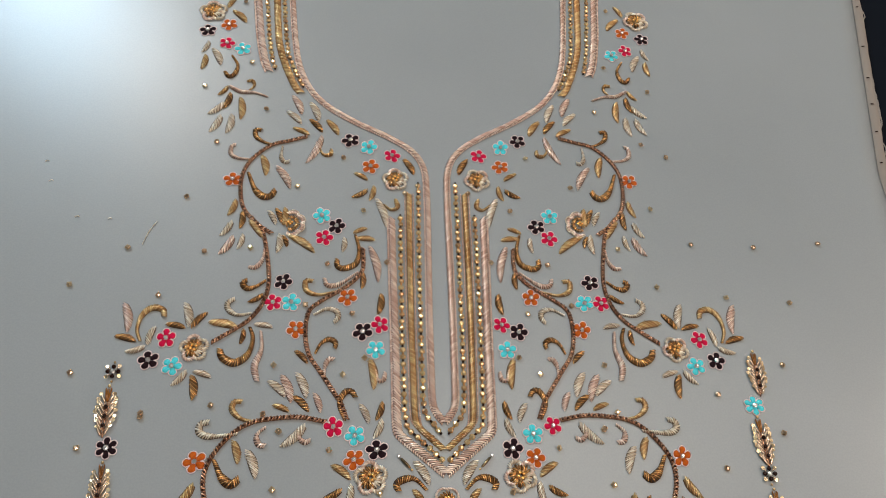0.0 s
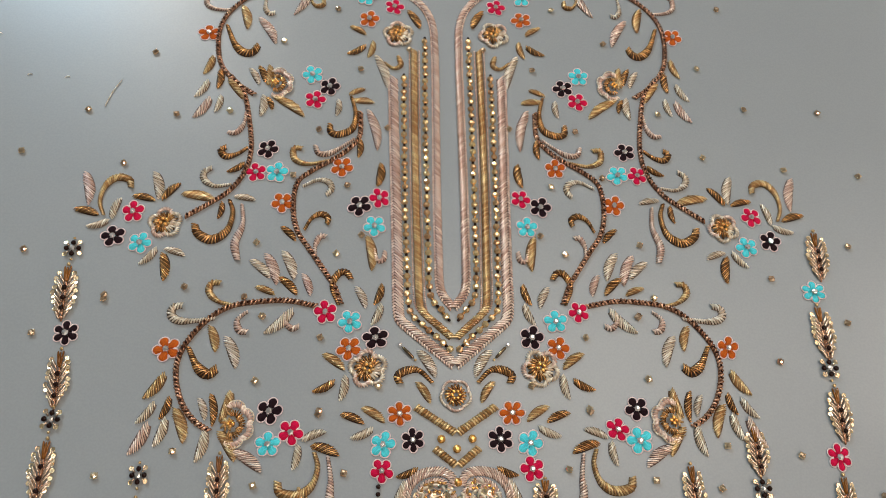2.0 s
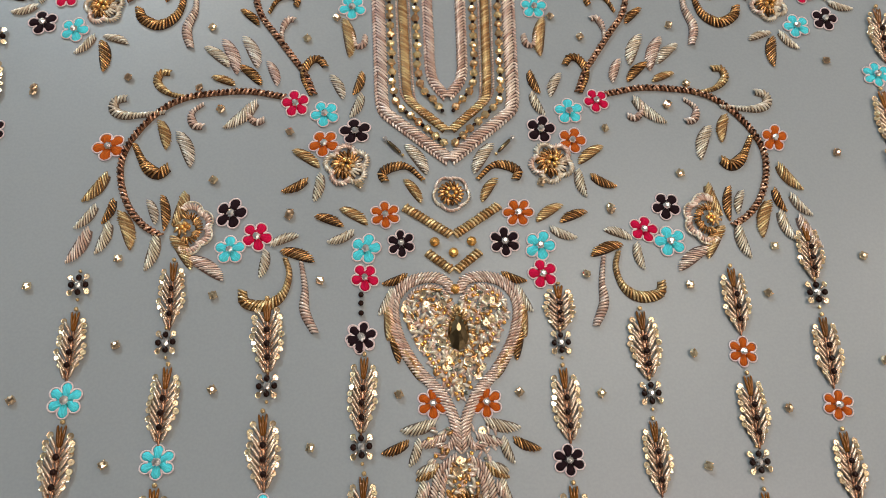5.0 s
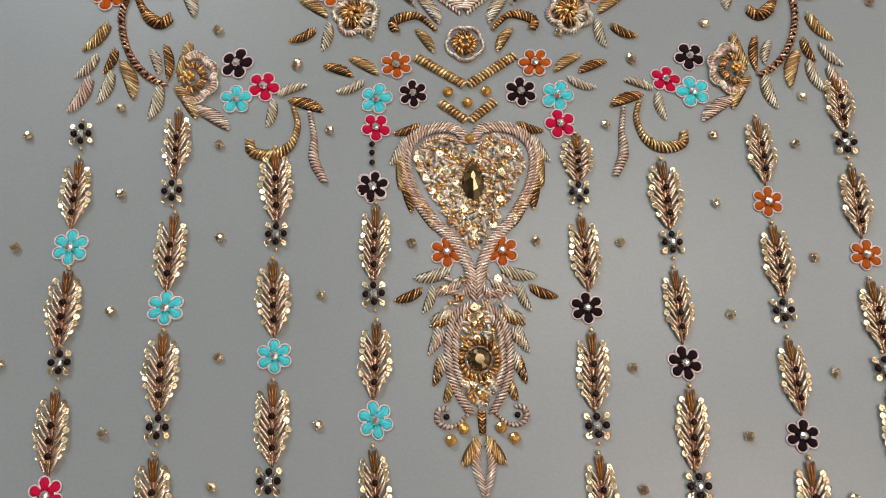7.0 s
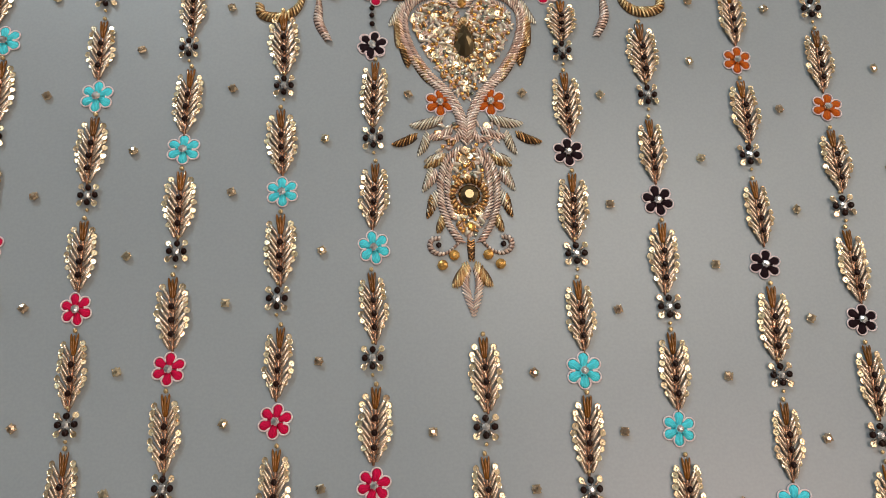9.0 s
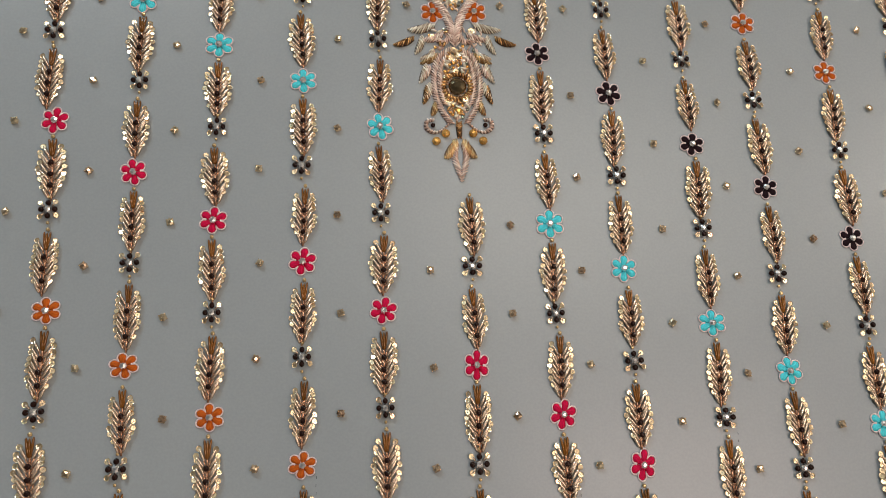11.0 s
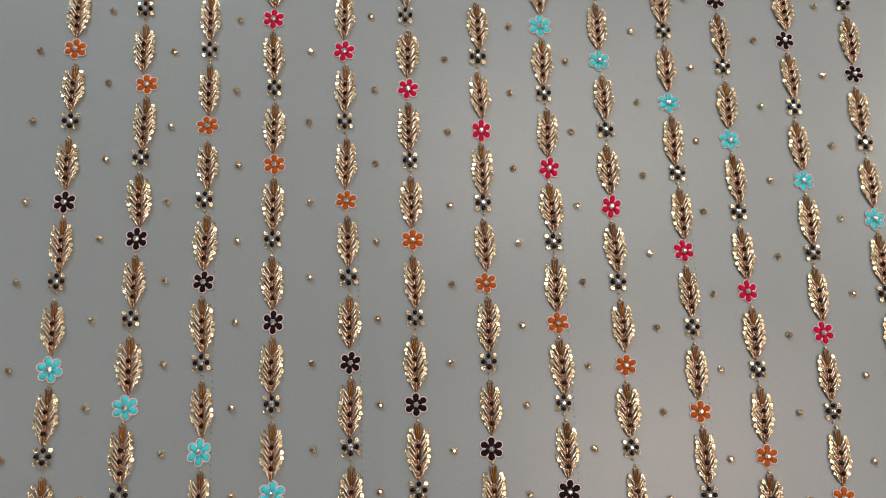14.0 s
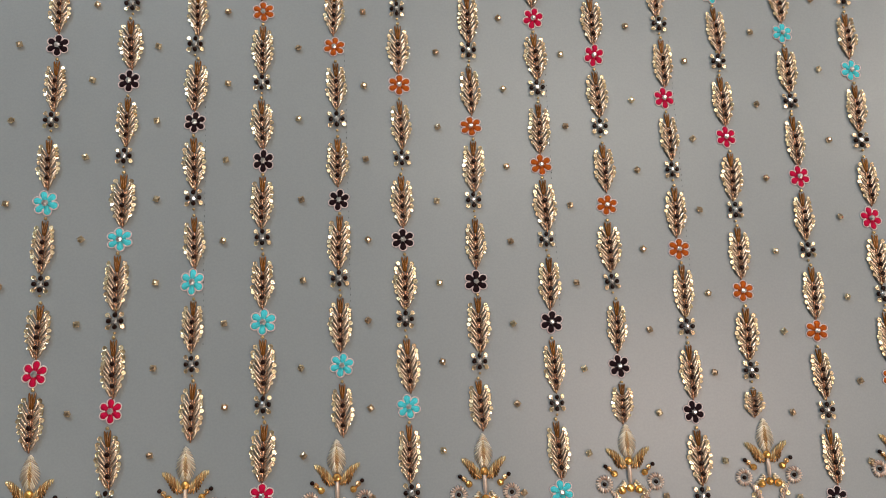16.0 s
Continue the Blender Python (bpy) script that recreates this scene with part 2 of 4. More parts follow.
def make_cloth():
    ys = np.linspace(-760, 800, 60)
    verts, faces = [], []
    cols = 44
    for y in ys:
        x1 = right_edge(y)
        for i in range(cols + 1):
            x = -560 + (x1 + 560) * i / cols
            verts.append((x * MM, y * MM, -0.0002))
    n = len(verts)
    verts += [(x, y, -0.0052) for x, y, _ in verts]
    w = cols + 1
    for j in range(len(ys) - 1):
        for i in range(cols):
            a = j * w + i
            faces.append((a, a + 1, a + w + 1, a + w))
            faces.append((n + a + w, n + a + w + 1, n + a + 1, n + a))
    for j in range(len(ys) - 1):
        a = j * w
        faces.append((a, a + w, n + a + w, n + a))
        a = j * w + cols
        faces.append((a + w, a, n + a, n + a + w))
    for i in range(cols):
        faces.append((i + 1, i, n + i, n + i + 1))
        a = (len(ys) - 1) * w + i
        faces.append((a, a + 1, n + a + 1, n + a))
    ob = mesh_object("embroidery_cloth", verts, faces, M["cloth"])
    return tagged(ob, "smooth grey fabric stretched flat, covered with beadwork", "cloth")


cloth = make_cloth()

# ---- small pieces on shared mesh data ----


def gem_mesh(name, mat, r, h, sides=8, table=0.5):
    v, f = [], []
    for rad, z in ((r, 0.1), (r, h * 0.4), (r * 0.8, h * 0.74), (r * table, h)):
        for k in range(sides):
            a = 2 * math.pi * (k + 0.5) / sides
            v.append((rad * math.cos(a) * MM, rad * math.sin(a) * MM, z * MM))
    for i in range(3):
        for k in range(sides):
            f.append((i * sides + k, i * sides + (k + 1) % sides, (i + 1) * sides + (k + 1) % sides, (i + 1) * sides + k))
    f.append(tuple(range(3 * sides, 4 * sides)))
    f.append(tuple(range(sides))[::-1])
    me = bpy.data.meshes.new(name)
    me.from_pydata(v, [], f)
    me.materials.append(mat)
    return me


def bead_mesh(name, mat, r, hole=True):
    v, f = [], []
    n, rings = 8, ((0.45, -0.8), (0.95, -0.5), (1.0, 0.2), (0.75, 0.75), (0.3, 0.85))
    for rad, z in rings:
        for k in range(n):
            a = 2 * math.pi * k / n
            v.append((rad * r * math.cos(a) * MM, rad * r * math.sin(a) * MM, (z + 0.85) * r * 0.8 * MM))
    for i in range(len(rings) - 1):
        for k in range(n):
            f.append((i * n + k, i * n + (k + 1) % n, (i + 1) * n + (k + 1) % n, (i + 1) * n + k))
    f.append(tuple(range((len(rings) - 1) * n, len(rings) * n)))
    me = bpy.data.meshes.new(name)
    me.from_pydata(v, [], f)
    me.materials.append(mat)
    me.polygons.foreach_set("use_smooth", [True] * len(me.polygons))
    return me


def sequin_mesh(name, mat, r):
    v, f = [], []
    n = 10
    for rad, z in ((r * 0.22, 0.10), (r * 0.8, 0.12), (r, 0.28), (r, 0.20), (r * 0.22, 0.0)):
        for k in range(n):
            a = 2 * math.pi * k / n
            v.append((rad * math.cos(a) * MM, rad * math.sin(a) * MM, z * MM))
    for i in range(4):
        for k in range(n):
            f.append((i * n + k, i * n + (k + 1) % n, (i + 1) * n + (k + 1) % n, (i + 1) * n + k)[::-1])
    me = bpy.data.meshes.new(name)
    me.from_pydata(v, [], f)
    me.materials.append(mat)
    return me


def coil_mesh(name, mat, length, rad, arch=0.0, sides=1):
    v, f = strands([(0, 0, rad * 0.8, 0, length, rad, arch)])
    me = bpy.data.meshes.new(name)
    me.from_pydata([tuple(map(float, p)) for p in v], [], f)
    me.materials.append(mat)
    me.polygons.foreach_set("use_smooth", [True] * len(me.polygons))
    return me


def petal_mesh(name, mat, length, width, high):
    """A padded petal along x from its inner to its outer end."""
    v, f = [], []
    rings, n = 5, 12
    for i in range(rings):
        r = math.cos(i / rings * math.pi / 2)
        z = math.sin(i / rings * math.pi / 2)
        for k in range(n):
            a = 2 * math.pi * k / n
            x, y = math.cos(a), math.sin(a)
            wide = width / 2 * (0.80 + 0.24 * x)
            ridge = 1 - 0.08 * (k % 2)
            v.append((x * r * length / 2 * MM, y * r * wide * MM * ridge, z * high * MM))
    v.append((0, 0, high * 1.02 * MM))
    for i in range(rings - 1):
        for k in range(n):
            f.append((i * n + k, i * n + (k + 1) % n, (i + 1) * n + (k + 1) % n, (i + 1) * n + k))
    for k in range(n):
        f.append(((rings - 1) * n + k, (rings - 1) * n + (k + 1) % n, rings * n))
    me = bpy.data.meshes.new(name)
    me.from_pydata(v, [], f)
    me.materials.append(mat)
    me.polygons.foreach_set("use_smooth", [True] * len(me.polygons))
    return me


GEM = gem_mesh("crystal", M["crystal"], 1.75, 1.8, 7, 0.38)
RHINE = gem_mesh("rhinestone", M["topaz"], 1.9, 1.7, 6, 0.36)
IRIS = bead_mesh("glass_bead", M["iris"], 0.8)
HONEY = gem_mesh("honey_stone", M["honey"], 2.1, 1.9, 9, 0.35)
DARK = bead_mesh("dark_bead", M["dark"], 1.15)
GOLDBEAD = bead_mesh("gold_bead", M["gold"], 0.75)
SEQ = sequin_mesh("sequin", M["seq"], 1.35)


def tilt(x, y, z, most, turn=0.0):
    return Matrix.Translation((x * MM, y * MM, z * MM)) @ Euler((radians(random.uniform(-most, most)), radians(random.uniform(-most, most)), turn)).to_matrix().to_4x4()


# ---- flowers ----
SHADE = {"red": "crimson", "cyan": "turquoise", "orange": "rust orange", "black": "blackish maroon"}
BLOOM = {}


def make_flower(colour, n):
    ob = new("flower_motif")
    size = 1.0 if n == 6 else 1.02
    petal = petal_mesh("petal", M[colour], 5.2 * size, 4.15 if n == 6 else 5.2, 0.95)
    for k in range(n):
        a = 2 * math.pi * k / n + math.pi / 2
        part_of(ob, "petal", petal, Matrix.Translation((3.45 * MM * math.cos(a), 3.45 * MM * math.sin(a), 0)) @ Matrix.Rotation(a, 4, "Z"))
    line = []
    for k in range(n * 12):
        a = 2 * math.pi * k / (n * 12) + math.pi / 2
        lobe = abs(math.cos(n * (a - math.pi / 2) / 2)) ** 0.55
        r = 3.3 + 3.05 * lobe
        line.append((r * math.cos(a), r * math.sin(a)))
    xy, ang, _, _ = spline([*line, line[0]], 0.8)
    v, f = strands([(x, y, 0.3, a, 1.5, 0.31, 0.0) for (x, y), a in zip(xy, ang)])
    edge = mesh_object("edging", v, f, M["edging"], ob)
    tagged(edge, "pinkish silver looped edging")
    tagged(part_of(ob, "crystal", GEM, Matrix.Translation((0, 0, 0.7 * MM))), "clear crystal centre")
    return tagged(ob, f"{SHADE[colour]} thread flower with a crystal centre on grey cloth", "flower", f"{SHADE[colour]} thread flowers")


def flower_at(colour, x, y, n=6, turn=None):
    m = pose(x * MM, y * MM, 0, 0, 0, random.uniform(-14, 14) if turn is None else turn) @ Matrix.Diagonal((random.uniform(0.93, 1.06), random.uniform(0.92, 1.05), 1, 1))
    if (colour, n) not in BLOOM:
        BLOOM[colour, n] = make_flower(colour, n)
        BLOOM[colour, n].matrix_basis = m
        return
    copy_thing(BLOOM[colour, n], m)


def blossom(colour, at, n):
    for side, ((x, y),) in both([at]):
        flower_at(colour, x, y, n, random.uniform(0, 70))


# ---- stones ----


def make_stone():
    v, f = strands([(1.6 * math.cos(a), 1.6 * math.sin(a), 0.9, a, 1.0, 0.3, 0.2) for a in (math.pi / 2 * k + math.pi / 4 for k in range(4))])
    ob = mesh_object("rhinestone", v, f, M["seq"])
    part_of(ob, "gem", RHINE, Matrix.Translation((0, 0, 0.3 * MM)), "faceted topaz foil stone")
    return tagged(ob, "small faceted topaz rhinestone in a prong setting on grey cloth", "rhinestone", "scattered rhinestones")


STONE = []


def stone_at(x, y):
    m = tilt(x, y, 0, 18, random.uniform(0, 3.14))
    if not STONE:
        STONE.append(make_stone())
        STONE[0].matrix_basis = m
        return
    copy_thing(STONE[0], m)


def stone(at):
    for side, ((x, y),) in both([at]):
        stone_at(x, y)


# ---- coil-work leaves, scrolls, vines, roses ----
TONE = {"gold": "bright gold", "pale": "pale silver-gold", "rose": "rose-silver", "bronze": "dark bronze", "copper": "copper brown"}


def leaf(colour, base, tip, w=0.0):
    length = math.hypot(tip[0] - base[0], tip[1] - base[1])
    w = w or min(5.6, max(3.3, 0.34 * length))
    nx, ny = -(tip[1] - base[1]) / length, (tip[0] - base[0]) / length
    bow = 0.06 * length
    mid = ((base[0] + tip[0]) / 2 + nx * bow, (base[1] + tip[1]) / 2 + ny * bow)
    for side, pts in both([base, mid, tip]):
        shape = lambda u: w * (math.sin(math.pi * min(1, 0.10 + 0.90 * u)) ** 0.75 if u < 0.99 else 0.2)
        items = band(pts, shape, 1.25, 44 * side, 0.95)
        settle("leaf_motif", items, M[colour], f"{TONE[colour]} coiled-wire leaf embroidered on grey cloth", "leaf", f"{TONE[colour]} leaves", (pts, shape))


def scroll(colour, w, *points):
    for side, pts in both(points):
        shape = lambda u: w * (0.75 + 0.35 * math.sin(math.pi * min(1, u * 1.6)) - 0.55 * max(0, u - 0.45))
        items = band(pts, shape, 1.35, 60 * side, 1.3)
        settle("scroll_motif", items, M[colour], f"{TONE[colour]} coiled-wire curling scroll embroidered on grey cloth", "scroll", f"{TONE[colour]} scrolls", (pts, shape))


def vine(*points):
    for side, pts in both(points):
        ob = settle("vine_stem", band(pts, lambda u: 3.0, 1.9, 52 * side, 0.9), M["copper"], "copper brown twisted cord stem embroidered on grey cloth", "stem", "vine stems", (pts, lambda u: 2.6))
        xy, ang, u, _ = spline(pts, 3.4)
        knots = [(x, y, 1.5, a + 0.9, 1.5, 0.5, 0.2) for (x, y), a in zip(xy, ang)]
        v, f = strands([(k[0] - ob.location.x / MM, k[1] - ob.location.y / MM, *k[2:]) for k in knots])
        tagged(mesh_object("knotting", v, f, M["dark"], ob), "dark brown knots", "", "", "stuff")


def ring(parent, name, mat, cx, cy, r, w, n, a0=0.0, a1=360.0, twist=20, z=0.35, lift=0.8):
    """Coils set radially in a ring."""
    items = []
    for k in range(n):
        a = radians(a0 + (a1 - a0) * (k + 0.5) / n)
        items.append((cx + r * math.cos(a), cy + r * math.sin(a), z, a + radians(twist), w * random.uniform(0.9, 1.1), math.pi * r * (a1 - a0) / 360 / n * 0.95, lift))
    v, f = strands(items)
    return tagged(mesh_object(name, v, f, mat, parent), "", "", "", "stuff")


def rosette(at, r):
    for side, ((x, y),) in both([at]):
        ob = new("rosette")
        ob.location = (x * MM, y * MM, 0)
        tagged(ob, "gold and rose-silver coiled-wire rosette with amber beads on grey cloth", "rosette", "rosettes")
        for k in range(5):
            deg = 72 * k + 25 * side
            a = radians(deg)
            ring(ob, "outer_petal", M["rose" if k % 2 else "pale"], 0.50 * r * math.cos(a), 0.50 * r * math.sin(a), 0.36 * r, 0.30 * r, 13, deg - 105, deg + 105, 38 * side, 0.35 + 0.2 * (k % 2))
        # dark bed, painted as the shade between the rosette's coils
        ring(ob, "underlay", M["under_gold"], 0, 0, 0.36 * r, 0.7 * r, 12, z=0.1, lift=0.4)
        ring(ob, "inner_ring", M["bronze"], 0, 0, 0.44 * r, 0.40 * r, 16, 20, 290, z=1.0, lift=1.0)
        ring(ob, "side_ring", M["pale"], 0, 0, 0.46 * r, 0.40 * r, 6, 290, 380, z=1.0, lift=1.0)
        ring(ob, "heart_ring", M["gold"], 0, 0, 0.22 * r, 0.26 * r, 9, z=1.1, lift=1.0)
        for k in range(4):
            a = k * 1.57 + 0.4
            part_of(ob, "bead", HONEY_SMALL, Matrix.Translation((1.7 * MM * math.cos(a), 1.7 * MM * math.sin(a), 1.9 * MM)))


HONEY_SMALL = bead_mesh("bead", M["honey"], 1.0)


def fan_rose(at, r, turn):
    """A rose seen from the side: a scalloped fan of petals, open away from the stem."""
    for side, ((x, y),) in both([at]):
        ob = new("fan_rose")
        ob.location = (x * MM, y * MM, 0)
        tagged(ob, "gold and rose-silver coiled-wire rose seen from the side on grey cloth", "rose", "side-view roses")
        face = 0 if side > 0 else 180
        for k in range(4):
            deg = face + turn + (k - 1.5) * 48 * side
            a = radians(deg)
            ring(ob, "outer_petal", M["rose"], 0.42 * r * math.cos(a), 0.42 * r * math.sin(a), 0.44 * r, 0.30 * r, 10, deg - 62, deg + 62, 25, 0.4 + 0.15 * (k % 2))
            ring(ob, "petal_rim", M["pale"], 0.62 * r * math.cos(a), 0.62 * r * math.sin(a), 0.40 * r, 0.13 * r, 14, deg - 75, deg + 75, 80, 0.5)
        for k in range(3):
            deg = face + turn + (k - 1) * 58 * side
            a = radians(deg)
            ring(ob, "inner_petal", M["bronze"], 0.20 * r * math.cos(a), 0.20 * r * math.sin(a), 0.30 * r, 0.30 * r, 9, deg - 70, deg + 70, 15, 0.9)
        for k in range(4):
            part_of(ob, "bead", HONEY_SMALL, Matrix.Translation(((0.05 * r * (1 if side > 0 else -1) + 1.3 * math.cos(k * 1.57)) * MM, 1.3 * math.sin(k * 1.57) * MM, 1.9 * MM)))
        ring(ob, "calyx", M["gold"], -0.1 * r * (1 if side > 0 else -1), 0, 0.16 * r, 0.32 * r, 8, z=1.0, lift=1.0)


# ---- beaded strands ----
STEP = 37.35
CYCLE = ("red", "orange", "black", "cyan")


def tipped_bugle(length, rad, lean):
    """A bugle bead lying along x with a sequin on its outer end."""
    v, f = strands([(0, 0, rad * 0.85, 0, length - 0.8, rad, 0.4)])
    v, f, n = [tuple(map(float, p)) for p in v], list(f), 10
    sticks = len(f)
    tip = tilt(length / 2 - 0.5, 0, 0.95, lean) @ Matrix.Rotation(radians(random.uniform(2, 20)), 4, "Y")
    for r, z in ((0.24, 0.12), (0.98, 0.12), (1.24, 0.24), (1.24, 0.14), (0.24, 0.0)):
        for k in range(n):
            a = 2 * math.pi * k / n
            v.append(tuple(tip @ Vector((r * math.cos(a) * MM, r * math.sin(a) * MM, z * MM))))
    o = len(TV)
    for i in range(4):
        for k in range(n):
            f.append((o + i * n + k, o + (i + 1) * n + k, o + (i + 1) * n + (k + 1) % n, o + i * n + (k + 1) % n))
    me = bpy.data.meshes.new("bugle_bead")
    me.from_pydata(v, [], f)
    me.materials.append(M["bugle"])
    me.materials.append(M["seq"])
    me.polygons.foreach_set("material_index", [0] * sticks + [1] * (len(f) - sticks))
    me.polygons.foreach_set("use_smooth", [True] * sticks + [False] * (len(f) - sticks))
    return me


def make_wheat(seed):
    """A leaf of slanted bugle beads tipped with sequins, dark beads down its middle and an amber cap."""
    random.seed(seed)
    bed = [(0, y, 0.15, radians(90), 3.2, 0.6, 0.1) for y in np.arange(5, -13, -2.4)]
    bed += [(side * 1.1, y + 1.0, 0.1, radians(90 - side * 24), 3.6, 0.4, 0.1) for y in np.arange(3.4, -12.5, -2.5) for side in (-1, 1)]
    v, f = strands(bed)
    ob = mesh_object("beaded_leaf", v, f, M["copper"])
    rows = ((4.6, 6.2, 31), (2.2, 6.9, 34), (-0.2, 7.3, 35), (-2.6, 7.5, 36), (-5.0, 7.6, 37), (-7.4, 7.5, 37), (-9.8, 7.2, 35), (-12.4, 6.4, 26))
    for y, length, deg in rows:
        for s in (-1, 1):
            a = radians(90 - s * (deg + random.uniform(-4, 4)))
            x0, y0 = s * 0.8, y + random.uniform(-0.4, 0.4)
            cx, cy = x0 + math.cos(a) * length / 2, y0 + math.sin(a) * length / 2
            part_of(ob, "bugle_bead", tipped_bugle(length, 0.7, 10), Matrix.Translation((cx * MM, cy * MM, 0.1 * MM)) @ Matrix.Rotation(a, 4, "Z"))
    for k in range(3):
        part_of(ob, "dark_bead", DARK, Matrix.Translation((random.uniform(-0.2, 0.2) * MM, (2.6 - 4.9 * k) * MM, 1.6 * MM)) @ Matrix.Diagonal((1.03, 1.03, 0.95, 1)))
    v, f = strands([(-0.95, 9.6, 0.7, radians(98), 7.6, 0.62, 0.2), (0.95, 9.6, 0.7, radians(82), 7.6, 0.62, 0.2), (0, 9.3, 1.0, radians(90), 7.2, 0.62, 0.2)])
    tagged(mesh_object("cap", v, f, M["amber"], ob), "amber glass bugle cap")
    part_of(ob, "gold_bead", GOLDBEAD, Matrix.Translation((0, 14.4 * MM, 0.2 * MM)) @ Matrix.Diagonal((1.25, 1.25, 1.25, 1)))
    return tagged(ob, "tan bugle-bead leaf with gold sequins and an amber cap", "beaded leaf", "beaded leaves")


def make_star(seed):
    random.seed(seed)
    ob = new("beaded_star")
    for k in range(4):
        a = math.pi / 4 + k * math.pi / 2 + random.uniform(-0.12, 0.12)
        c, s = math.cos(a), math.sin(a)
        part_of(ob, "bugle_bead", tipped_bugle(3.4, 0.6, 14), Matrix.Translation((3.6 * c * MM, 3.2 * s * MM, 0.2 * MM)) @ Matrix.Rotation(a, 4, "Z"))
        b = k * math.pi / 2
        part_of(ob, "dark_bead", DARK, Matrix.Translation((3.1 * math.cos(b) * MM, 2.9 * math.sin(b) * MM, 0.5 * MM)) @ Matrix.Diagonal((1.1, 1.1, 1.1, 1)))
    part_of(ob, "crystal", GEM, Matrix.Translation((0, 0, 0.8 * MM)), "clear crystal centre")
    for y in (5.6, -5.8):
        part_of(ob, "gold_bead", GOLDBEAD, Matrix.Translation((0, y * MM, 0.2 * MM)))
    return tagged(ob, "star of dark beads and gold sequins round a crystal on cloth", "beaded star", "beaded stars")


WHEAT = [make_wheat(k) for k in range(3)]
STARS = [make_star(k + 10) for k in range(3)]
USED = set()


def lay(kinds, x, y, squeeze=1.0):
    ob = random.choice(kinds)
    m = pose(x * MM, y * MM, 0, 0, 0, random.uniform(-3, 3)) @ Matrix.Diagonal((random.uniform(0.92, 1.05), squeeze * random.uniform(1.0, 1.07), 1, 1))
    if ob.name not in USED:
        USED.add(ob.name)
        ob.matrix_basis = m
    else:
        copy_thing(ob, m)


random.seed(5)
# each strand: its x at y = -200, its lean, its upper end, the height of its middle red flower, the step between flowers
STRANDS = {
    -6: (-223.2, 0.018, 60, -33.9, 88.24),
    -5: (-184.3, 0.0225, 172, -55.8, 87.77),
    -4: (-149.3, 0.0006, 58, -81.1, 87.22),
    -3: (-113.3, 0.0021, 66, -104.4, 86.86),
    -2: (-73.7, -0.0015, 42, -124.4, 88.16),
    -1: (-38.5, 0.0043, 30, -147.7, 87.91),
    0: (1.9, 0.0175, -90, -173.4, 87.1),
    1: (39.4, 0.0082, 46, -196.3, 87.2),
    2: (73.8, 0.0038, 41, -219.3, 88.06),
    3: (112.9, 0.0065, 54, -245.6, 87.71),
    4: (146.9, 0.009, 70, -269.4, 88.31),
    5: (187.4, 0.0126, 186, -293.7, 87.28),
    6: (227.1, 0.0105, 60, -319.0, 89.0),
}
HEM = -426.0


def strand_x(i, y):
    """Where a strand runs at that height, in millimetres."""
    return STRANDS[i][0] + STRANDS[i][1] * (min(y, -140.0 if i < -4 else 400.0) + 200.0)


for i, (_, _, top, red, gap) in STRANDS.items():
    last = HEM if i % 2 == 0 else -500.0
    for k in range(-6, 6):
        y = red - gap * k
        sway = {5: 0.062 * max(0, y - 60), -5: -0.046 * max(0, y + 100)}.get(i, 0.0)
        for what, part in (("flower", 0.0), ("leaf", 0.25), ("star", 0.485), ("leaf", 0.745)):
            yy = y - gap * part
            half = 15 if what == "leaf" else 5
            squeeze = 1.0
            if what == "leaf":
                yy -= 1.8
            if yy + half > top + 3:
                squeeze = (top + 1 - yy + half) / (2 * half)
                if squeeze < 0.55:
                    continue
                yy = top + 1 - half * squeeze
            if yy - half < last:
                squeeze = (yy + half - last) / (2 * half)
                if squeeze < 0.5 and i % 2 or squeeze < 0.4:
                    continue
                yy = last + half * squeeze
            xx = strand_x(i, yy) + sway + random.uniform(-0.5, 0.5)
            if what == "flower":
                flower_at(CYCLE[k % 4], xx, yy)
            elif what == "leaf":
                lay(WHEAT, xx + 0.2, yy, squeeze)
            else:
                lay(STARS, xx, yy)
        for part in (0.0, 0.49):
            yy = y - gap * part
            if yy < min(top, STRANDS[max(i - 1, -6)][2]) - 6 and yy > -485:
                stone_at(strand_x(i, yy) - STEP / 2 - 1.0 + random.uniform(-1, 1), yy + random.uniform(-1.2, 1.2))

# ---- neckline ----
random.seed(8)


def rope(name, points, w, mat, label, pitch=2.0, slant=46):
    for side, pts in both(points):
        items = corded(pts, w, 1.6, 44, side) if mat == "rose" and w > 4 else band(pts, lambda u: w, pitch, slant * side, 0.9)
        settle(name, items, M[mat], label, "neckline trim", "neckline trims", (pts, lambda u: w - 0.4))


def bead_row(points, label):
    for side, pts in both(points):
        ob = new("bead_row")
        tagged(ob, label, "bead row", "neckline bead rows")
        ob.location = (pts[0][0] * MM, pts[0][1] * MM, 0)
        xy, ang, u, run = spline(pts, 2.4)
        for n, ((x, y), a) in enumerate(zip(xy, ang)):
            lx, ly = x - pts[0][0], y - pts[0][1]
            if n % 2:
                part_of(ob, "rhinestone", ROWGEM, tilt(lx + random.uniform(-0.25, 0.25), ly, 0.4, 16, random.uniform(0, 3)))
            else:
                part_of(ob, "bead", ROWGOLD if n % 4 else ROWBEAD, tilt(lx, ly, 0.3, 4))


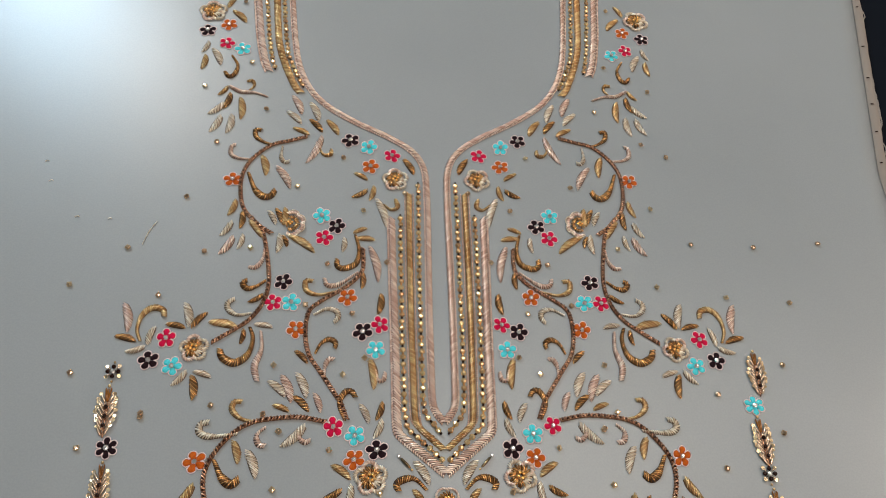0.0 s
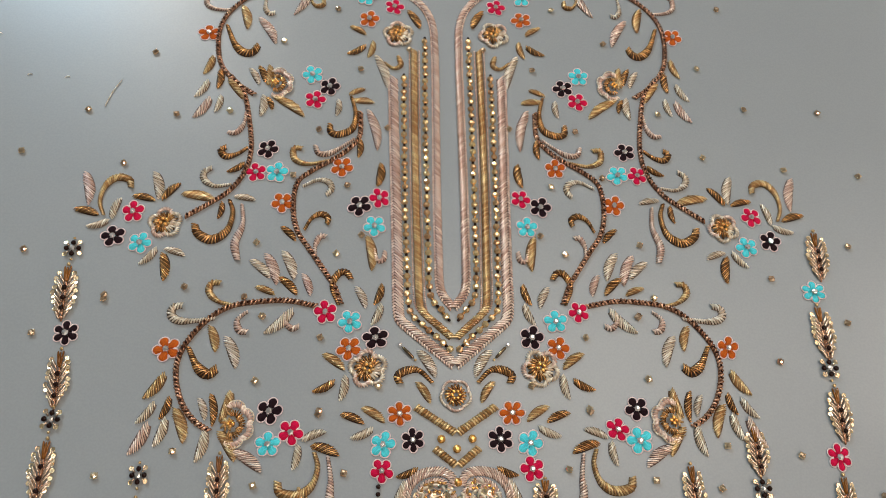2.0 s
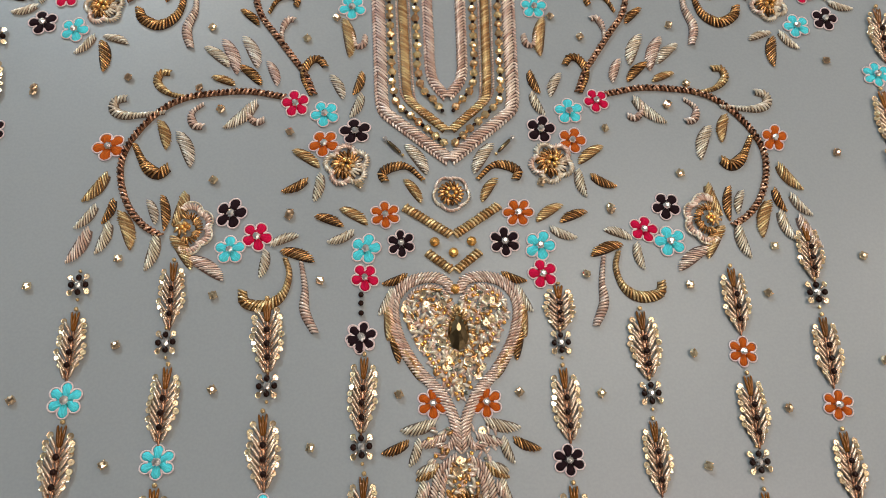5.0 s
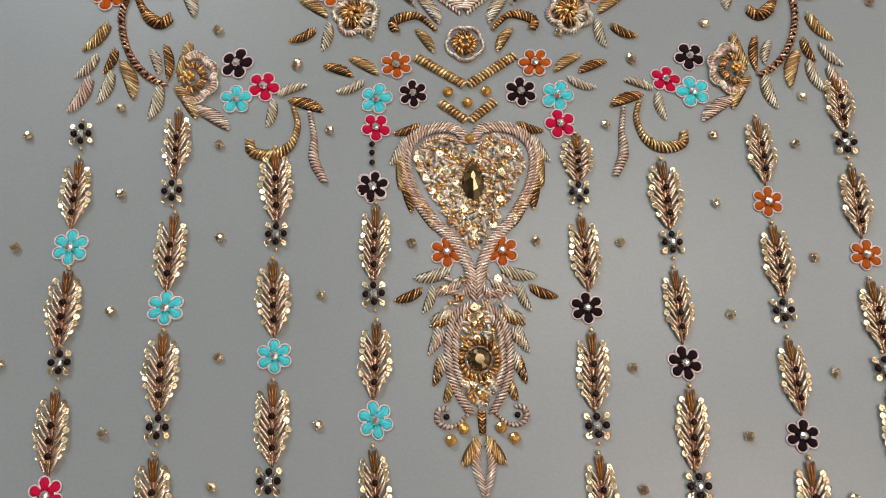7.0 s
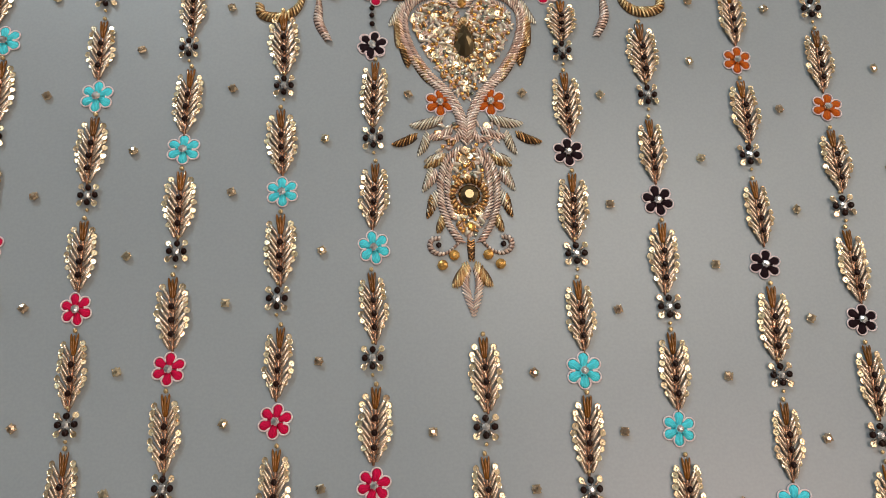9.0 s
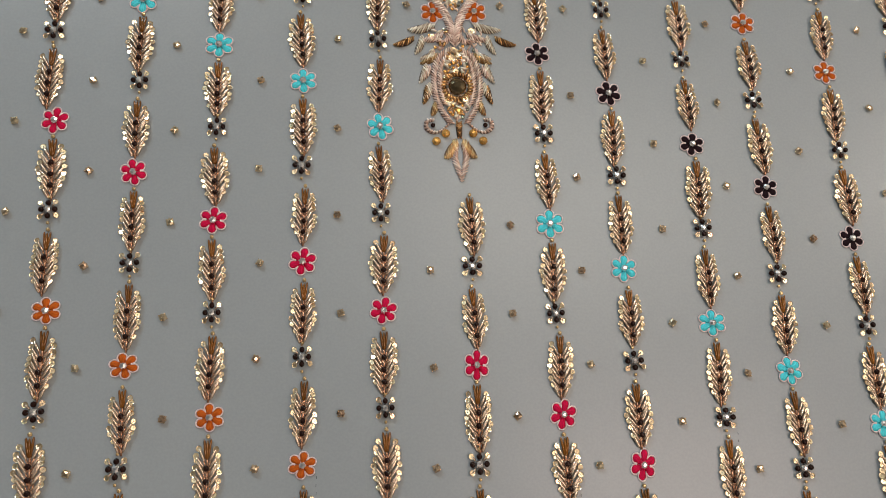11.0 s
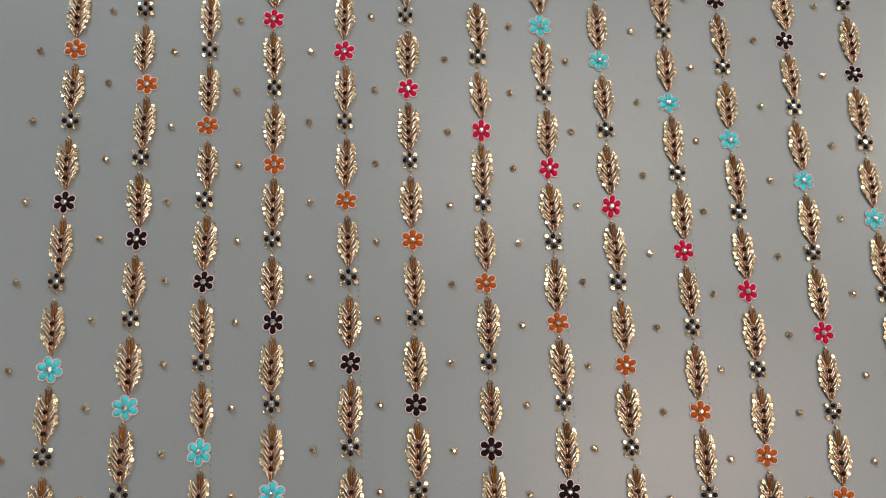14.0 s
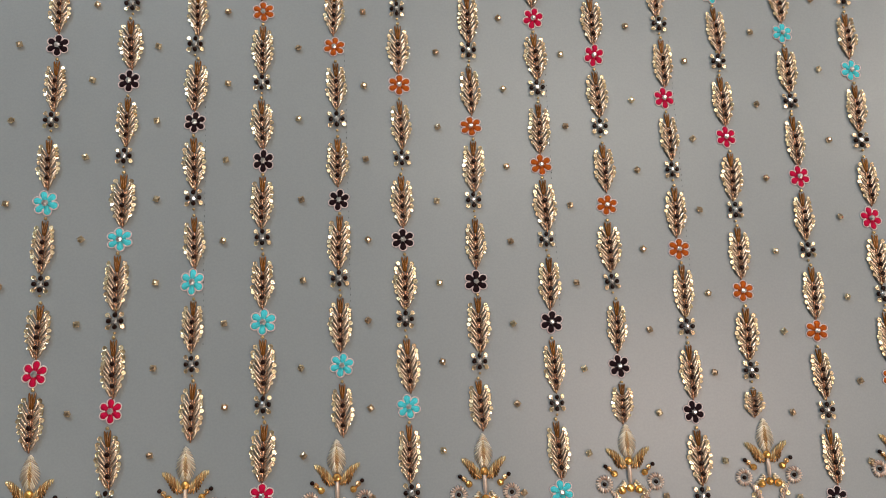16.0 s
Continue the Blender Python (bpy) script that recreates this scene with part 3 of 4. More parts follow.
ROWGEM = gem_mesh("rhinestone", M["rowgem"], 2.0, 1.8, 6, 0.4)
ROWBEAD = bead_mesh("dark_bead", M["dark"], 0.85)
ROWGOLD = bead_mesh("gold_bead", M["bronze"], 0.8)
INNER = ((-118, 540), (-111.5, 480), (-107.5, 443), (-102.8, 414), (-94.3, 390.8), (-81, 373.5), (-59.9, 358.6), (-32.9, 344.1), (-16.6, 332), (-8.8, 317), (-7.2, 293), (-7.3, 248), (-7.6, 199), (-7.3, 160), (-7.0, 147), (-5.2, 140), (0.2, 132.8))
rope("inner_rope", INNER, 4.9, "rose", "rose-silver coiled rope along the neckline and placket")
rope("outer_rope", ((-32.2, 276), (-31.2, 232), (-30.0, 190), (-29.2, 155), (-28.9, 136), (-28.0, 128), (-25.0, 124), (-13, 113.8), (0.3, 102.6)), 6.0, "rose", "rose-silver coiled rope around the placket")
BAND = ((-19.6, 296), (-19.6, 250), (-19.2, 200), (-18.3, 160), (-17.8, 140), (-16.8, 132.8), (-14, 129), (-7, 122.6), (-0.8, 116.8))
rope("gold_band", BAND, 4.2, "gold", "bright gold coiled band inside the placket border", 1.4, 52)
for shift in (-2.9, 2.9):
    rope("edge_thread", [(x + shift, y - 0.4 * shift * (y < 135)) for x, y in BAND[:-1]], 0.9, "rose", "thin rose-silver thread beside the gold placket band", 1.3)
bead_row(((-25.8, 279), (-25.6, 235), (-25.0, 190), (-24.2, 155), (-23.6, 138), (-21.6, 129.6), (-12, 120.2), (-1.6, 110.2)), "row of topaz stones and bronze beads on the placket")
bead_row(((-13.2, 306), (-13.3, 250), (-13.1, 190), (-12.7, 160), (-12.4, 145), (-11, 138), (-6, 131.2), (-1.6, 125.4)), "row of topaz stones and bronze beads on the placket")
rope("gold_band", ((-130, 540), (-123.6, 479), (-119.2, 436.3), (-113.4, 413.4), (-104.8, 391.4), (-99.4, 383.5)), 5.6, "gold", "bright gold coiled band beside the neckline", 1.6, 56)
rope("outer_rope", ((-146, 540), (-138.6, 478), (-133.9, 441.4), (-128.8, 415.4), (-124.5, 403.7)), 6.6, "rose", "rose-silver coiled rope beside the neckline")
bead_row(((-124, 540), (-117.8, 479.3), (-112.4, 430.8), (-107.3, 410.9), (-97.5, 388)), "row of topaz stones and bronze beads beside the neckline")
bead_row(((-138, 540), (-131.5, 478.3), (-125.2, 430.1), (-119.5, 404.6)), "row of topaz stones and bronze beads beside the neckline")
rope("chevron_band", ((-20, 82), (-0.4, 69)), 4.2, "gold", "bright gold coiled chevron under the placket", 1.5, 78)
rope("chevron_band", ((-11, 62), (-0.4, 53.6)), 4.0, "gold", "bright gold coiled chevron over the heart", 1.5, 78)

# ---- scroll work around the placket ----

# shoulder sprig
rosette((-172.0, 463.5), 11.5)
leaf("gold", (-156, 465.4), (-145.7, 452.7))
leaf("gold", (-161.6, 468.8), (-154.8, 480.5))
blossom("orange", (-158.4, 450), 5)
blossom("black", (-173.9, 443.1), 5)
blossom("red", (-158.1, 430.5), 5)
blossom("cyan", (-145.7, 425.4), 5)
leaf("pale", (-171.4, 431.5), (-176.4, 420.2))
leaf("gold", (-172.3, 417.6), (-174.8, 403.3))
leaf("pale", (-167.2, 424.2), (-160.8, 408))
scroll("bronze", 3.4, (-156.8, 401.5), (-153.5, 397.2), (-149.6, 399.7), (-148, 408.7), (-153.1, 418.1))
scroll("rose", 3, (-152.2, 388), (-143.5, 383), (-133.2, 382.4), (-123, 378.6))
scroll("gold", 2.6, (-139.9, 393), (-135.8, 393.7), (-134.1, 388.9), (-137.5, 384.4))
leaf("gold", (-152.9, 387.4), (-159.8, 379))
leaf("bronze", (-150.2, 381.1), (-154.8, 366.5))
leaf("pale", (-153.8, 371.8), (-165.1, 361.4))
leaf("pale", (-154.9, 359.7), (-162.4, 345.1))
leaf("pale", (-147.1, 361.1), (-150.5, 344.1))
leaf("gold", (-142.5, 377.1), (-141.4, 356.7))
stone((-169.6, 387.1))
stone((-137.4, 412.1))
stone((-123.4, 367.4))
stone((-155.6, 336.4))
stone((-147.7, 475.3))
stone_at(-170.4, 289.8)
stone_at(-202.4, 249.7)
stone_at(-233.6, 222.7)
stone_at(-221.6, 164.6)
stone_at(-178.4, 215.9)
stone_at(-209.5, 119.7)
stone_at(-177.4, 137.5)
stone_at(-154, 247.7)
stone_at(173.3, 333.7)
stone_at(153.2, 287.3)
stone_at(177.8, 258.5)
stone_at(223.6, 257.1)
stone_at(272.7, 260.9)
stone_at(147.4, 225)
stone_at(194.8, 217.5)
stone_at(239.1, 214.2)
stone_at(174.3, 150.1)
stone_at(222.2, 169.5)
stone_at(211.7, 125)
stone_at(170.1, 104.2)
leaf("rose", (-104.2, 380.5), (-97.8, 363.3))
leaf("pale", (-91, 374.7), (-85.3, 357.5))
leaf("pale", (-107.4, 366), (-97.7, 354.4))
leaf("bronze", (-90.6, 358.8), (-82, 347.3))
leaf("gold", (-78.4, 358.8), (-70.5, 345.2))
leaf("gold", (-102.4, 351.1), (-91.1, 344.4))

# upper scroll vine
vine((-92, 343.5), (-104.6, 339.2), (-117.1, 334.9), (-128.9, 323.5), (-134.9, 310.7), (-135.3, 295.4), (-131.5, 280.7), (-120.9, 268.5), (-111.5, 261.8))
vine((-126.9, 275.4), (-118.5, 264.5), (-114.4, 250.5), (-110.9, 227.1), (-113.1, 212), (-120.2, 200.2), (-129.1, 192.9), (-142.5, 183.9))
scroll("bronze", 3.4, (-124.7, 347.7), (-129.5, 347.9), (-128.2, 341.4), (-122, 337), (-115.3, 335))
scroll("rose", 3, (-141.8, 334.4), (-144.9, 332.8), (-144.6, 326), (-138.9, 322.6), (-128.8, 322.1))
scroll("pale", 3, (-103.5, 321.3), (-107.1, 320.3), (-109.9, 325.1), (-109.4, 334.3))
leaf("gold", (-122.6, 325.5), (-119.5, 308.2))
leaf("rose", (-111.9, 316.9), (-102, 297.9))
scroll("bronze", 5, (-111.9, 297.1), (-115, 291.8), (-120.3, 291.6), (-126.1, 297.9), (-131.4, 310.8))
leaf("rose", (-81.6, 343.9), (-92.6, 319.9))
scroll("gold", 3, (-74.8, 332.5), (-75.4, 327.9), (-80.2, 327.7), (-83.3, 333.1))
blossom("black", (-61.4, 341), 5)
blossom("cyan", (-48.2, 335.5), 5)
blossom("red", (-31.4, 328.3), 5)
blossom("orange", (-46.8, 318.5), 5)
blossom("orange", (-141.4, 304.8), 5)
rosette((-29.1, 307.5), 10)
leaf("bronze", (-22.4, 325.4), (-16.2, 312))
leaf("gold", (-57.7, 312.7), (-48.5, 306.3))
leaf("bronze", (-48.4, 298.4), (-59.7, 292.3))
leaf("gold", (-43.7, 301.6), (-47.5, 289.7))
leaf("pale", (-41.8, 291.2), (-35.5, 268.4))
scroll("gold", 3.2, (-29.1, 291.2), (-27.7, 285.2), (-32, 282.5), (-37.4, 286.6))
stone((-22.2, 296.2))
leaf("gold", (-137.1, 288.1), (-142.1, 275.3))
leaf("pale", (-138.2, 270.9), (-145.6, 259.7))
leaf("bronze", (-132, 278.6), (-133.2, 265.3))
leaf("rose", (-136.1, 259.1), (-145.1, 245.8))
leaf("pale", (-130.1, 260.9), (-133.5, 249.6))
leaf("gold", (-126.3, 271.7), (-117.7, 258.4))
fan_rose((-100.3, 269.9), 10.5, 0)
leaf("pale", (-114.9, 279.9), (-109.9, 268.8))
leaf("bronze", (-109.8, 281.8), (-106.2, 270.2))
leaf("gold", (-103.9, 282.4), (-105.1, 268.6))
leaf("pale", (-106, 261.6), (-107.7, 247.4))
leaf("gold", (-99.7, 260.9), (-82.6, 247.6))
leaf("bronze", (-103.8, 260.4), (-101.2, 251.6))
blossom("cyan", (-79.1, 276.8), 5)
blossom("black", (-68.9, 268.7), 5)
blossom("red", (-76.9, 259.5), 5)

# middle scroll vine
scroll("bronze", 4.2, (-67.7, 243.2), (-67.2, 238.1), (-62.4, 236.6), (-55, 240.7), (-53.5, 251.1), (-56.2, 262.1))
leaf("gold", (-55.4, 259.6), (-42.8, 257.9))
leaf("gold", (-57.6, 263.7), (-47.9, 267.3))
leaf("pale", (-63.1, 259.8), (-64.8, 248.5))
leaf("rose", (-45.9, 253), (-40.7, 226.2))
vine((-50.7, 252), (-50.8, 236.1), (-55.7, 228.2), (-63.9, 221.1), (-76.9, 212.6), (-84.2, 205.1), (-85.7, 190.5), (-82.7, 176.4), (-74.8, 164.4), (-66.5, 152), (-62.2, 145.4), (-58.1, 135))
leaf("bronze", (-50.4, 233.4), (-51.5, 221.4))
scroll("rose", 3.2, (-75.6, 229), (-73.1, 224), (-65.7, 224.9), (-53.5, 234.1))
scroll("gold", 3.4, (-82.3, 226.9), (-87.3, 226.8), (-86.3, 220), (-78.8, 217.1), (-67.2, 219.6))
scroll("pale", 3.4, (-68.4, 197.6), (-65.6, 201.7), (-67.4, 206.1), (-73.4, 207.1), (-81.4, 202.9))
scroll("bronze", 3.4, (-67.2, 180.1), (-66.7, 184.3), (-70.9, 186.4), (-75.7, 183.5), (-79.2, 176.5))
scroll("rose", 3, (-66.9, 173.1), (-70.4, 173.1), (-72.8, 167.9), (-72.5, 161.7))
leaf("bronze", (-90.8, 178.8), (-83.3, 170.2))
blossom("orange", (-60.1, 215.5), 5)
blossom("orange", (-91.6, 193), 5)
blossom("black", (-101.6, 226.2), 5)
blossom("red", (-107.1, 211.4), 5)
blossom("cyan", (-95.7, 211.6), 5)
scroll("rose", 3, (-124.6, 236.5), (-120, 236.6), (-116.4, 241.7), (-115.4, 250.4))
scroll("bronze", 3.8, (-124.2, 227.3), (-127.2, 224.9), (-124.3, 221.2), (-118.8, 222.4), (-112.6, 227.1))
leaf("bronze", (-113.4, 216.9), (-123.1, 211.5))
scroll("pale", 3.4, (-130.8, 214), (-135, 210.9), (-134.3, 206.2), (-128.5, 202.6), (-119.5, 203.8))
leaf("gold", (-144.9, 198), (-126.9, 193.3))
leaf("pale", (-117.3, 196.6), (-105.9, 193.9))
scroll("bronze", 4.8, (-137, 179.8), (-134.6, 174.3), (-127.1, 170.9), (-119.7, 176.1), (-117.5, 186.6), (-120, 194.4))
leaf("bronze", (-123.4, 192.9), (-125.3, 182.7))
scroll("rose", 4, (-112.7, 158.8), (-115, 168.6), (-111.8, 179.7), (-113.1, 192))
blossom("red", (-39.1, 196.5), 5)
blossom("black", (-49.9, 191.7), 5)
blossom("cyan", (-41.6, 179.6), 5)
leaf("bronze", (-38, 217.8), (-40.8, 203.5))
leaf("gold", (-44.7, 173.3), (-42.9, 153.4))
scroll("rose", 2.8, (-35.6, 165), (-36.6, 160.2), (-39.7, 159.5), (-41.7, 166.4))
stone((-124.5, 251))
stone((-73.7, 239.5))
stone((-35, 241.2))
stone((-86.7, 209.9))
stone((-56.8, 204))
stone((-103.5, 169.4))
stone((-61.5, 163.5))
stone((-66.1, 325.5))
stone((-96.9, 300.2))
stone((-51.3, 281.4))
stone((-99.1, 95.3))
stone((-97.2, 128.3))
stone((-68.2, 117.2))
stone((-67.3, 79))
stone((-48.6, 174.3))
stone((-107.4, 138.8))

# outer rose spray
rosette((-152.2, 180.2), 9.5)
leaf("bronze", (-170.6, 196.3), (-158.9, 193.1))
leaf("pale", (-160.4, 210.4), (-157.7, 194))
leaf("bronze", (-155.7, 194.3), (-146.4, 203.9))
leaf("pale", (-154.6, 165.5), (-163.2, 156.6))
leaf("pale", (-150.5, 165.5), (-139.9, 161.1))
leaf("bronze", (-151, 162.8), (-149.7, 147.2))
blossom("red", (-169.6, 186.7), 5)
blossom("black", (-178, 172.4), 5)
blossom("cyan", (-163.9, 168.7), 5)
scroll("gold", 4, (-172.7, 200.7), (-174.4, 205.8), (-181.1, 206.9), (-186.4, 201.5), (-187.7, 192.1), (-184.5, 184.1))
leaf("rose", (-197.3, 209.9), (-193.6, 190.2))
leaf("bronze", (-199.7, 188.3), (-187, 184.1))
leaf("pale", (-180.7, 182.7), (-176.6, 194.7))
leaf("pale", (-181.2, 181.1), (-192.8, 178))

# lower scroll vine
vine((-70.4, 134), (-85.9, 136.9), (-101.1, 136.2), (-113.1, 134), (-123.1, 128.3), (-132.4, 117.5), (-137.1, 106.9), (-137.1, 96.5), (-133.2, 84.9), (-126.6, 76.3), (-118.5, 70.9))
scroll("gold", 3.4, (-119.9, 146.5), (-124.7, 146.2), (-125.5, 141.3), (-119.9, 136.2), (-110, 134))
scroll("pale", 4, (-137.7, 134.3), (-142.6, 133), (-142.7, 128.3), (-136.2, 125.8), (-120.9, 127.3))
scroll("rose", 3.4, (-104.4, 120.1), (-108.7, 121.1), (-110, 126.7), (-105, 131.4))
leaf("gold", (-122.9, 123.3), (-119.8, 109.5))
leaf("pale", (-114.4, 117.7), (-109.2, 101.3))
scroll("bronze", 5, (-117.6, 101.7), (-122.3, 98.7), (-128, 103.2), (-133, 112.6))
blossom("orange", (-143.4, 111.4), 5)
leaf("bronze", (-90, 149.9), (-81.1, 139.8))
leaf("rose", (-78, 151.6), (-74.3, 139.5))
leaf("pale", (-105.3, 159.5), (-95.5, 148.9))
leaf("rose", (-97.7, 162.9), (-91.9, 145.3))
leaf("pale", (-88.7, 164.3), (-83.1, 148.3))
leaf("gold", (-102, 144.6), (-92.2, 139.8))
leaf("pale", (-82.3, 131.7), (-96.6, 119.5))
scroll("rose", 3, (-78.8, 123.5), (-82.6, 122), (-86.2, 126), (-85.5, 130.5))
blossom("red", (-66, 130.8), 5)
blossom("cyan", (-53.3, 125.7), 5)
blossom("black", (-40.2, 117.1), 5)
blossom("orange", (-53.5, 111.6), 5)
scroll("bronze", 3.6, (-53.2, 148.7), (-56.1, 152.7), (-60.2, 151.7), (-63.1, 144.4), (-59.3, 134.3))
leaf("pale", (-50.3, 144.7), (-45.7, 132.7))
leaf("bronze", (-36.8, 145.8), (-41.4, 134.6))
leaf("pale", (-37, 135), (-42.8, 123.8))
rosette((-43.7, 101.2), 10.5)
leaf("gold", (-65.8, 108.9), (-55.3, 100.1))
leaf("bronze", (-59.9, 94.7), (-71, 89.8))
leaf("pale", (-54.4, 97.6), (-57.6, 85))
stone((-38.5, 92.2))
for side in (-1, 1):
    stick = tagged(new("long_bugle"), "dark glossy bugle bead with a crystal bead at its end", "bugle bead", "long bugles")
    stick.matrix_basis = pose(side * 23.6 * MM, 109.2 * MM, 0, 0, 0, -46 if side < 0 else 226)
    v, f = strands([(0, 0, 0.9, 0, 8.2, 0.95, 0.1)])
    mesh_object("bugle_bead", v, f, M["smoke"], stick)
    part_of(stick, "crystal", GEM, Matrix.Translation((-5.6 * MM, 0, 0.2 * MM)) @ Matrix.Diagonal((0.7, 0.7, 0.8, 1)), "clear crystal bead")
    part_of(stick, "gold_bead", GOLDBEAD, Matrix.Translation((5.2 * MM, 0, 0.2 * MM)))
leaf("pale", (-17.9, 110.5), (-10.2, 96.4))
scroll("bronze", 4, (-27.4, 93.3), (-28.9, 97.2), (-24.7, 100.1), (-18, 100.1), (-11.2, 93.7))
leaf("gold", (-19, 94.4), (-12.9, 83.4))
leaf("bronze", (-56.2, 78.9), (-45, 73.6))
leaf("gold", (-45.8, 82), (-35.1, 74.1))
leaf("pale", (-40.6, 71.3), (-51.9, 67.2))
blossom("orange", (-27.8, 78.6), 6)
blossom("black", (-21.4, 65.9), 6)
blossom("cyan", (-35.9, 63.9), 5)
blossom("red", (-36.2, 51.7), 5)
leaf("gold", (-142.2, 98.8), (-152, 86.8))
leaf("bronze", (-138.6, 87.5), (-143, 76.7))
leaf("pale", (-145.4, 84.7), (-154, 75))
leaf("rose", (-147.2, 74.7), (-155.6, 60.4))
leaf("pale", (-139.3, 77.2), (-144.5, 63.9))
leaf("gold", (-135.6, 82.1), (-130.6, 65.2))
fan_rose((-109.1, 74.1), 11.5, 0)
leaf("pale", (-124.7, 86.9), (-121.6, 76))
leaf("bronze", (-119.2, 88.9), (-117.7, 73), w=4)
leaf("gold", (-109.7, 89.9), (-114.7, 75.4))
leaf("pale", (-120.1, 71), (-124.3, 56.5))
leaf("gold", (-113.6, 71), (-106, 56.5))
leaf("rose", (-106, 61.8), (-92.9, 51.5))
blossom("black", (-91, 80.3), 5)
blossom("red", (-80.1, 70.1), 5)
blossom("cyan", (-90.7, 64.6), 5)
leaf("pale", (-74.5, 66.6), (-62.9, 70.2))
leaf("pale", (-76, 64.2), (-78.7, 52.5))
leaf("bronze", (-69.8, 64.1), (-56.6, 58.6))
scroll("gold", 4.4, (-85, 47.6), (-83.5, 42.4), (-75.3, 41.1), (-69, 45.3), (-66.6, 53.6), (-68.5, 60.9))
stone_at(-177.4, 139.7)
stone_at(-138.1, 144.3)
stone((-97.8, 128.6))
stone((-98.7, 95.2))
stone((-134.8, 61.6))
stone((-96.4, 45.6))
stone((-66.9, 80.1))
stone((-54, 51))
stone((-23.4, 4.4))
scroll("rose", 3.6, (-55.8, 29.3), (-60.1, 38.6), (-60.2, 47.9), (-62, 59.1))

# heart and pendant
leaf("bronze", (-19.1, 52.2), (-29.6, 48.9))
leaf("pale", (-24.9, 46.4), (-31.2, 36))
leaf("gold", (-27, 39.2), (-27.6, 25.6))
leaf("bronze", (-25.8, 27.8), (-23.3, 16.4))
leaf("gold", (-21.3, 21.8), (-14.9, 9.3))
leaf("pale", (-9.3, -6.5), (-23.2, -8.9))
leaf("bronze", (-19.8, -13.5), (-30.5, -17.2))
leaf("pale", (-15.6, -12.6), (-20.1, -22.4))
leaf("gold", (-8.7, -22.4), (-17.8, -27.3))
leaf("pale", (-14.3, -27.6), (-18.5, -37.7))
leaf("bronze", (-14.5, -39.2), (-16.9, -48.7))
leaf("gold", (-0.9, -67.8), (-7.2, -76.3))

# ---- centre rosette, heart and pendant ----
random.seed(21)


def honey_at(x, y, r=1.0):
    ob = new("honey_stone", HONEY)
    ob.matrix_basis = tilt(x, y, 0.2, 5) @ Matrix.Diagonal((r, r, 1, 1))
    tagged(ob, "round honey-coloured faceted stone sewn on grey cloth", "stone", "honey stones")


for x, y in ((-7.6, 66.2), (0, 61.5), (7.6, 66.2), (0, -52.4), (0, 46)):
    honey_at(x, y)
for x, y in ((-6.6, -63.7), (-11.2, -67.5)):
    honey_at(x, y)
    honey_at(-x, y)

mid = new("rosette")
mid.location = (0, 87.5 * MM, 0)
tagged(mid, "round bronze and silver coiled-wire rosette at the placket point", "rosette")
for k in range(5):
    a = math.pi / 2 + 2 * math.pi * (k + 0.5) / 5
    ring(mid, "outer_petal", M["pale" if k % 2 else "rose"], 3.0 * math.cos(a), 3.0 * math.sin(a), 4.6, 2.4, 12, math.degrees(a) - 66, math.degrees(a) + 66, 60)
ring(mid, "inner_ring", M["bronze"], 0, 0, 4.0, 3.2, 18, z=0.8)
for k in range(6):
    a = k * 1.047
    part_of(mid, "bead", HONEY_SMALL, Matrix.Translation((1.9 * MM * math.cos(a), 1.9 * MM * math.sin(a), 1.4 * MM)))

HEART = ((-0.8, 45), (-3.5, 50), (-10, 52), (-19, 50), (-25.2, 43.5), (-26.0, 34), (-22.8, 23.6), (-15.8, 12.6), (-7.8, 4.2), (-3.4, -4.7), (-2.4, -11.5), (-5.2, -15.9), (-9, -14.3))
HEART_IN = ((-2.2, 36), (-3.2, 42), (-6.6, 46.2), (-12, 47), (-17.6, 44), (-19.6, 38), (-17.6, 32.6), (-13, 31), (-9.4, 33.6), (-9.2, 38), (-12.4, 40))
HEART_MID = ((-2.0, 44), (-4.6, 48.7), (-10.5, 50.2), (-18, 48.2), (-23.2, 42.3), (-23.8, 34), (-20.8, 24.3), (-14.2, 13.6), (-6.5, 5.0), (-1.9, -4), (-0.9, -12), (-1.4, -17.5))
DROP = ((-1.8, -19.2), (-8.3, -23.9), (-11, -33.2), (-10.8, -43.5), (-8.0, -51.7), (-3.7, -58.8))
DROP_IN = ((-3.6, -22.8), (-7.2, -27.5), (-8.2, -34), (-8.0, -42.5), (-5.8, -49.5))
for pts, w in ((HEART, 3.0), (HEART_MID, 2.8), (HEART_IN, 2.2), (DROP, 3.0), (DROP_IN, 2.8)):
    rope("heart_rope", pts, w, "rose", "rose-silver coiled rope outlining the heart pendant", 1.35)
leaf("rose", (-5.5, -11.5), (-16.5, -14.5), 4.2)
leaf("pale", (-10.2, -22.5), (-17.5, -24.5), 4.2)
leaf("rose", (-12.4, -29), (-18.0, -35.5), 4.0)
leaf("pale", (-12.6, -38), (-16.8, -46), 4.0)
leaf("gold", (-10.6, -48), (-13.2, -54.5), 3.4)
scroll("rose", 2.0, (-11.6, -56.6), (-15.2, -57.2), (-15.6, -60.8), (-12.4, -63), (-8.4, -62), (-3.8, -57.6))
for s in (-1, 1):
    curl = new("dark_bead", DARK)
    curl.matrix_basis = tilt(s * 12.6, -59.6, 0.1, 5)
    tagged(curl, "dark glass bead inside a curl of the pendant", "bead", "pendant beads")
leaf("gold", (-1.2, -67.5), (-8.0, -76), 5)
leaf("bronze", (-0.8, -57.5), (-0.8, -66.5), 2.4)
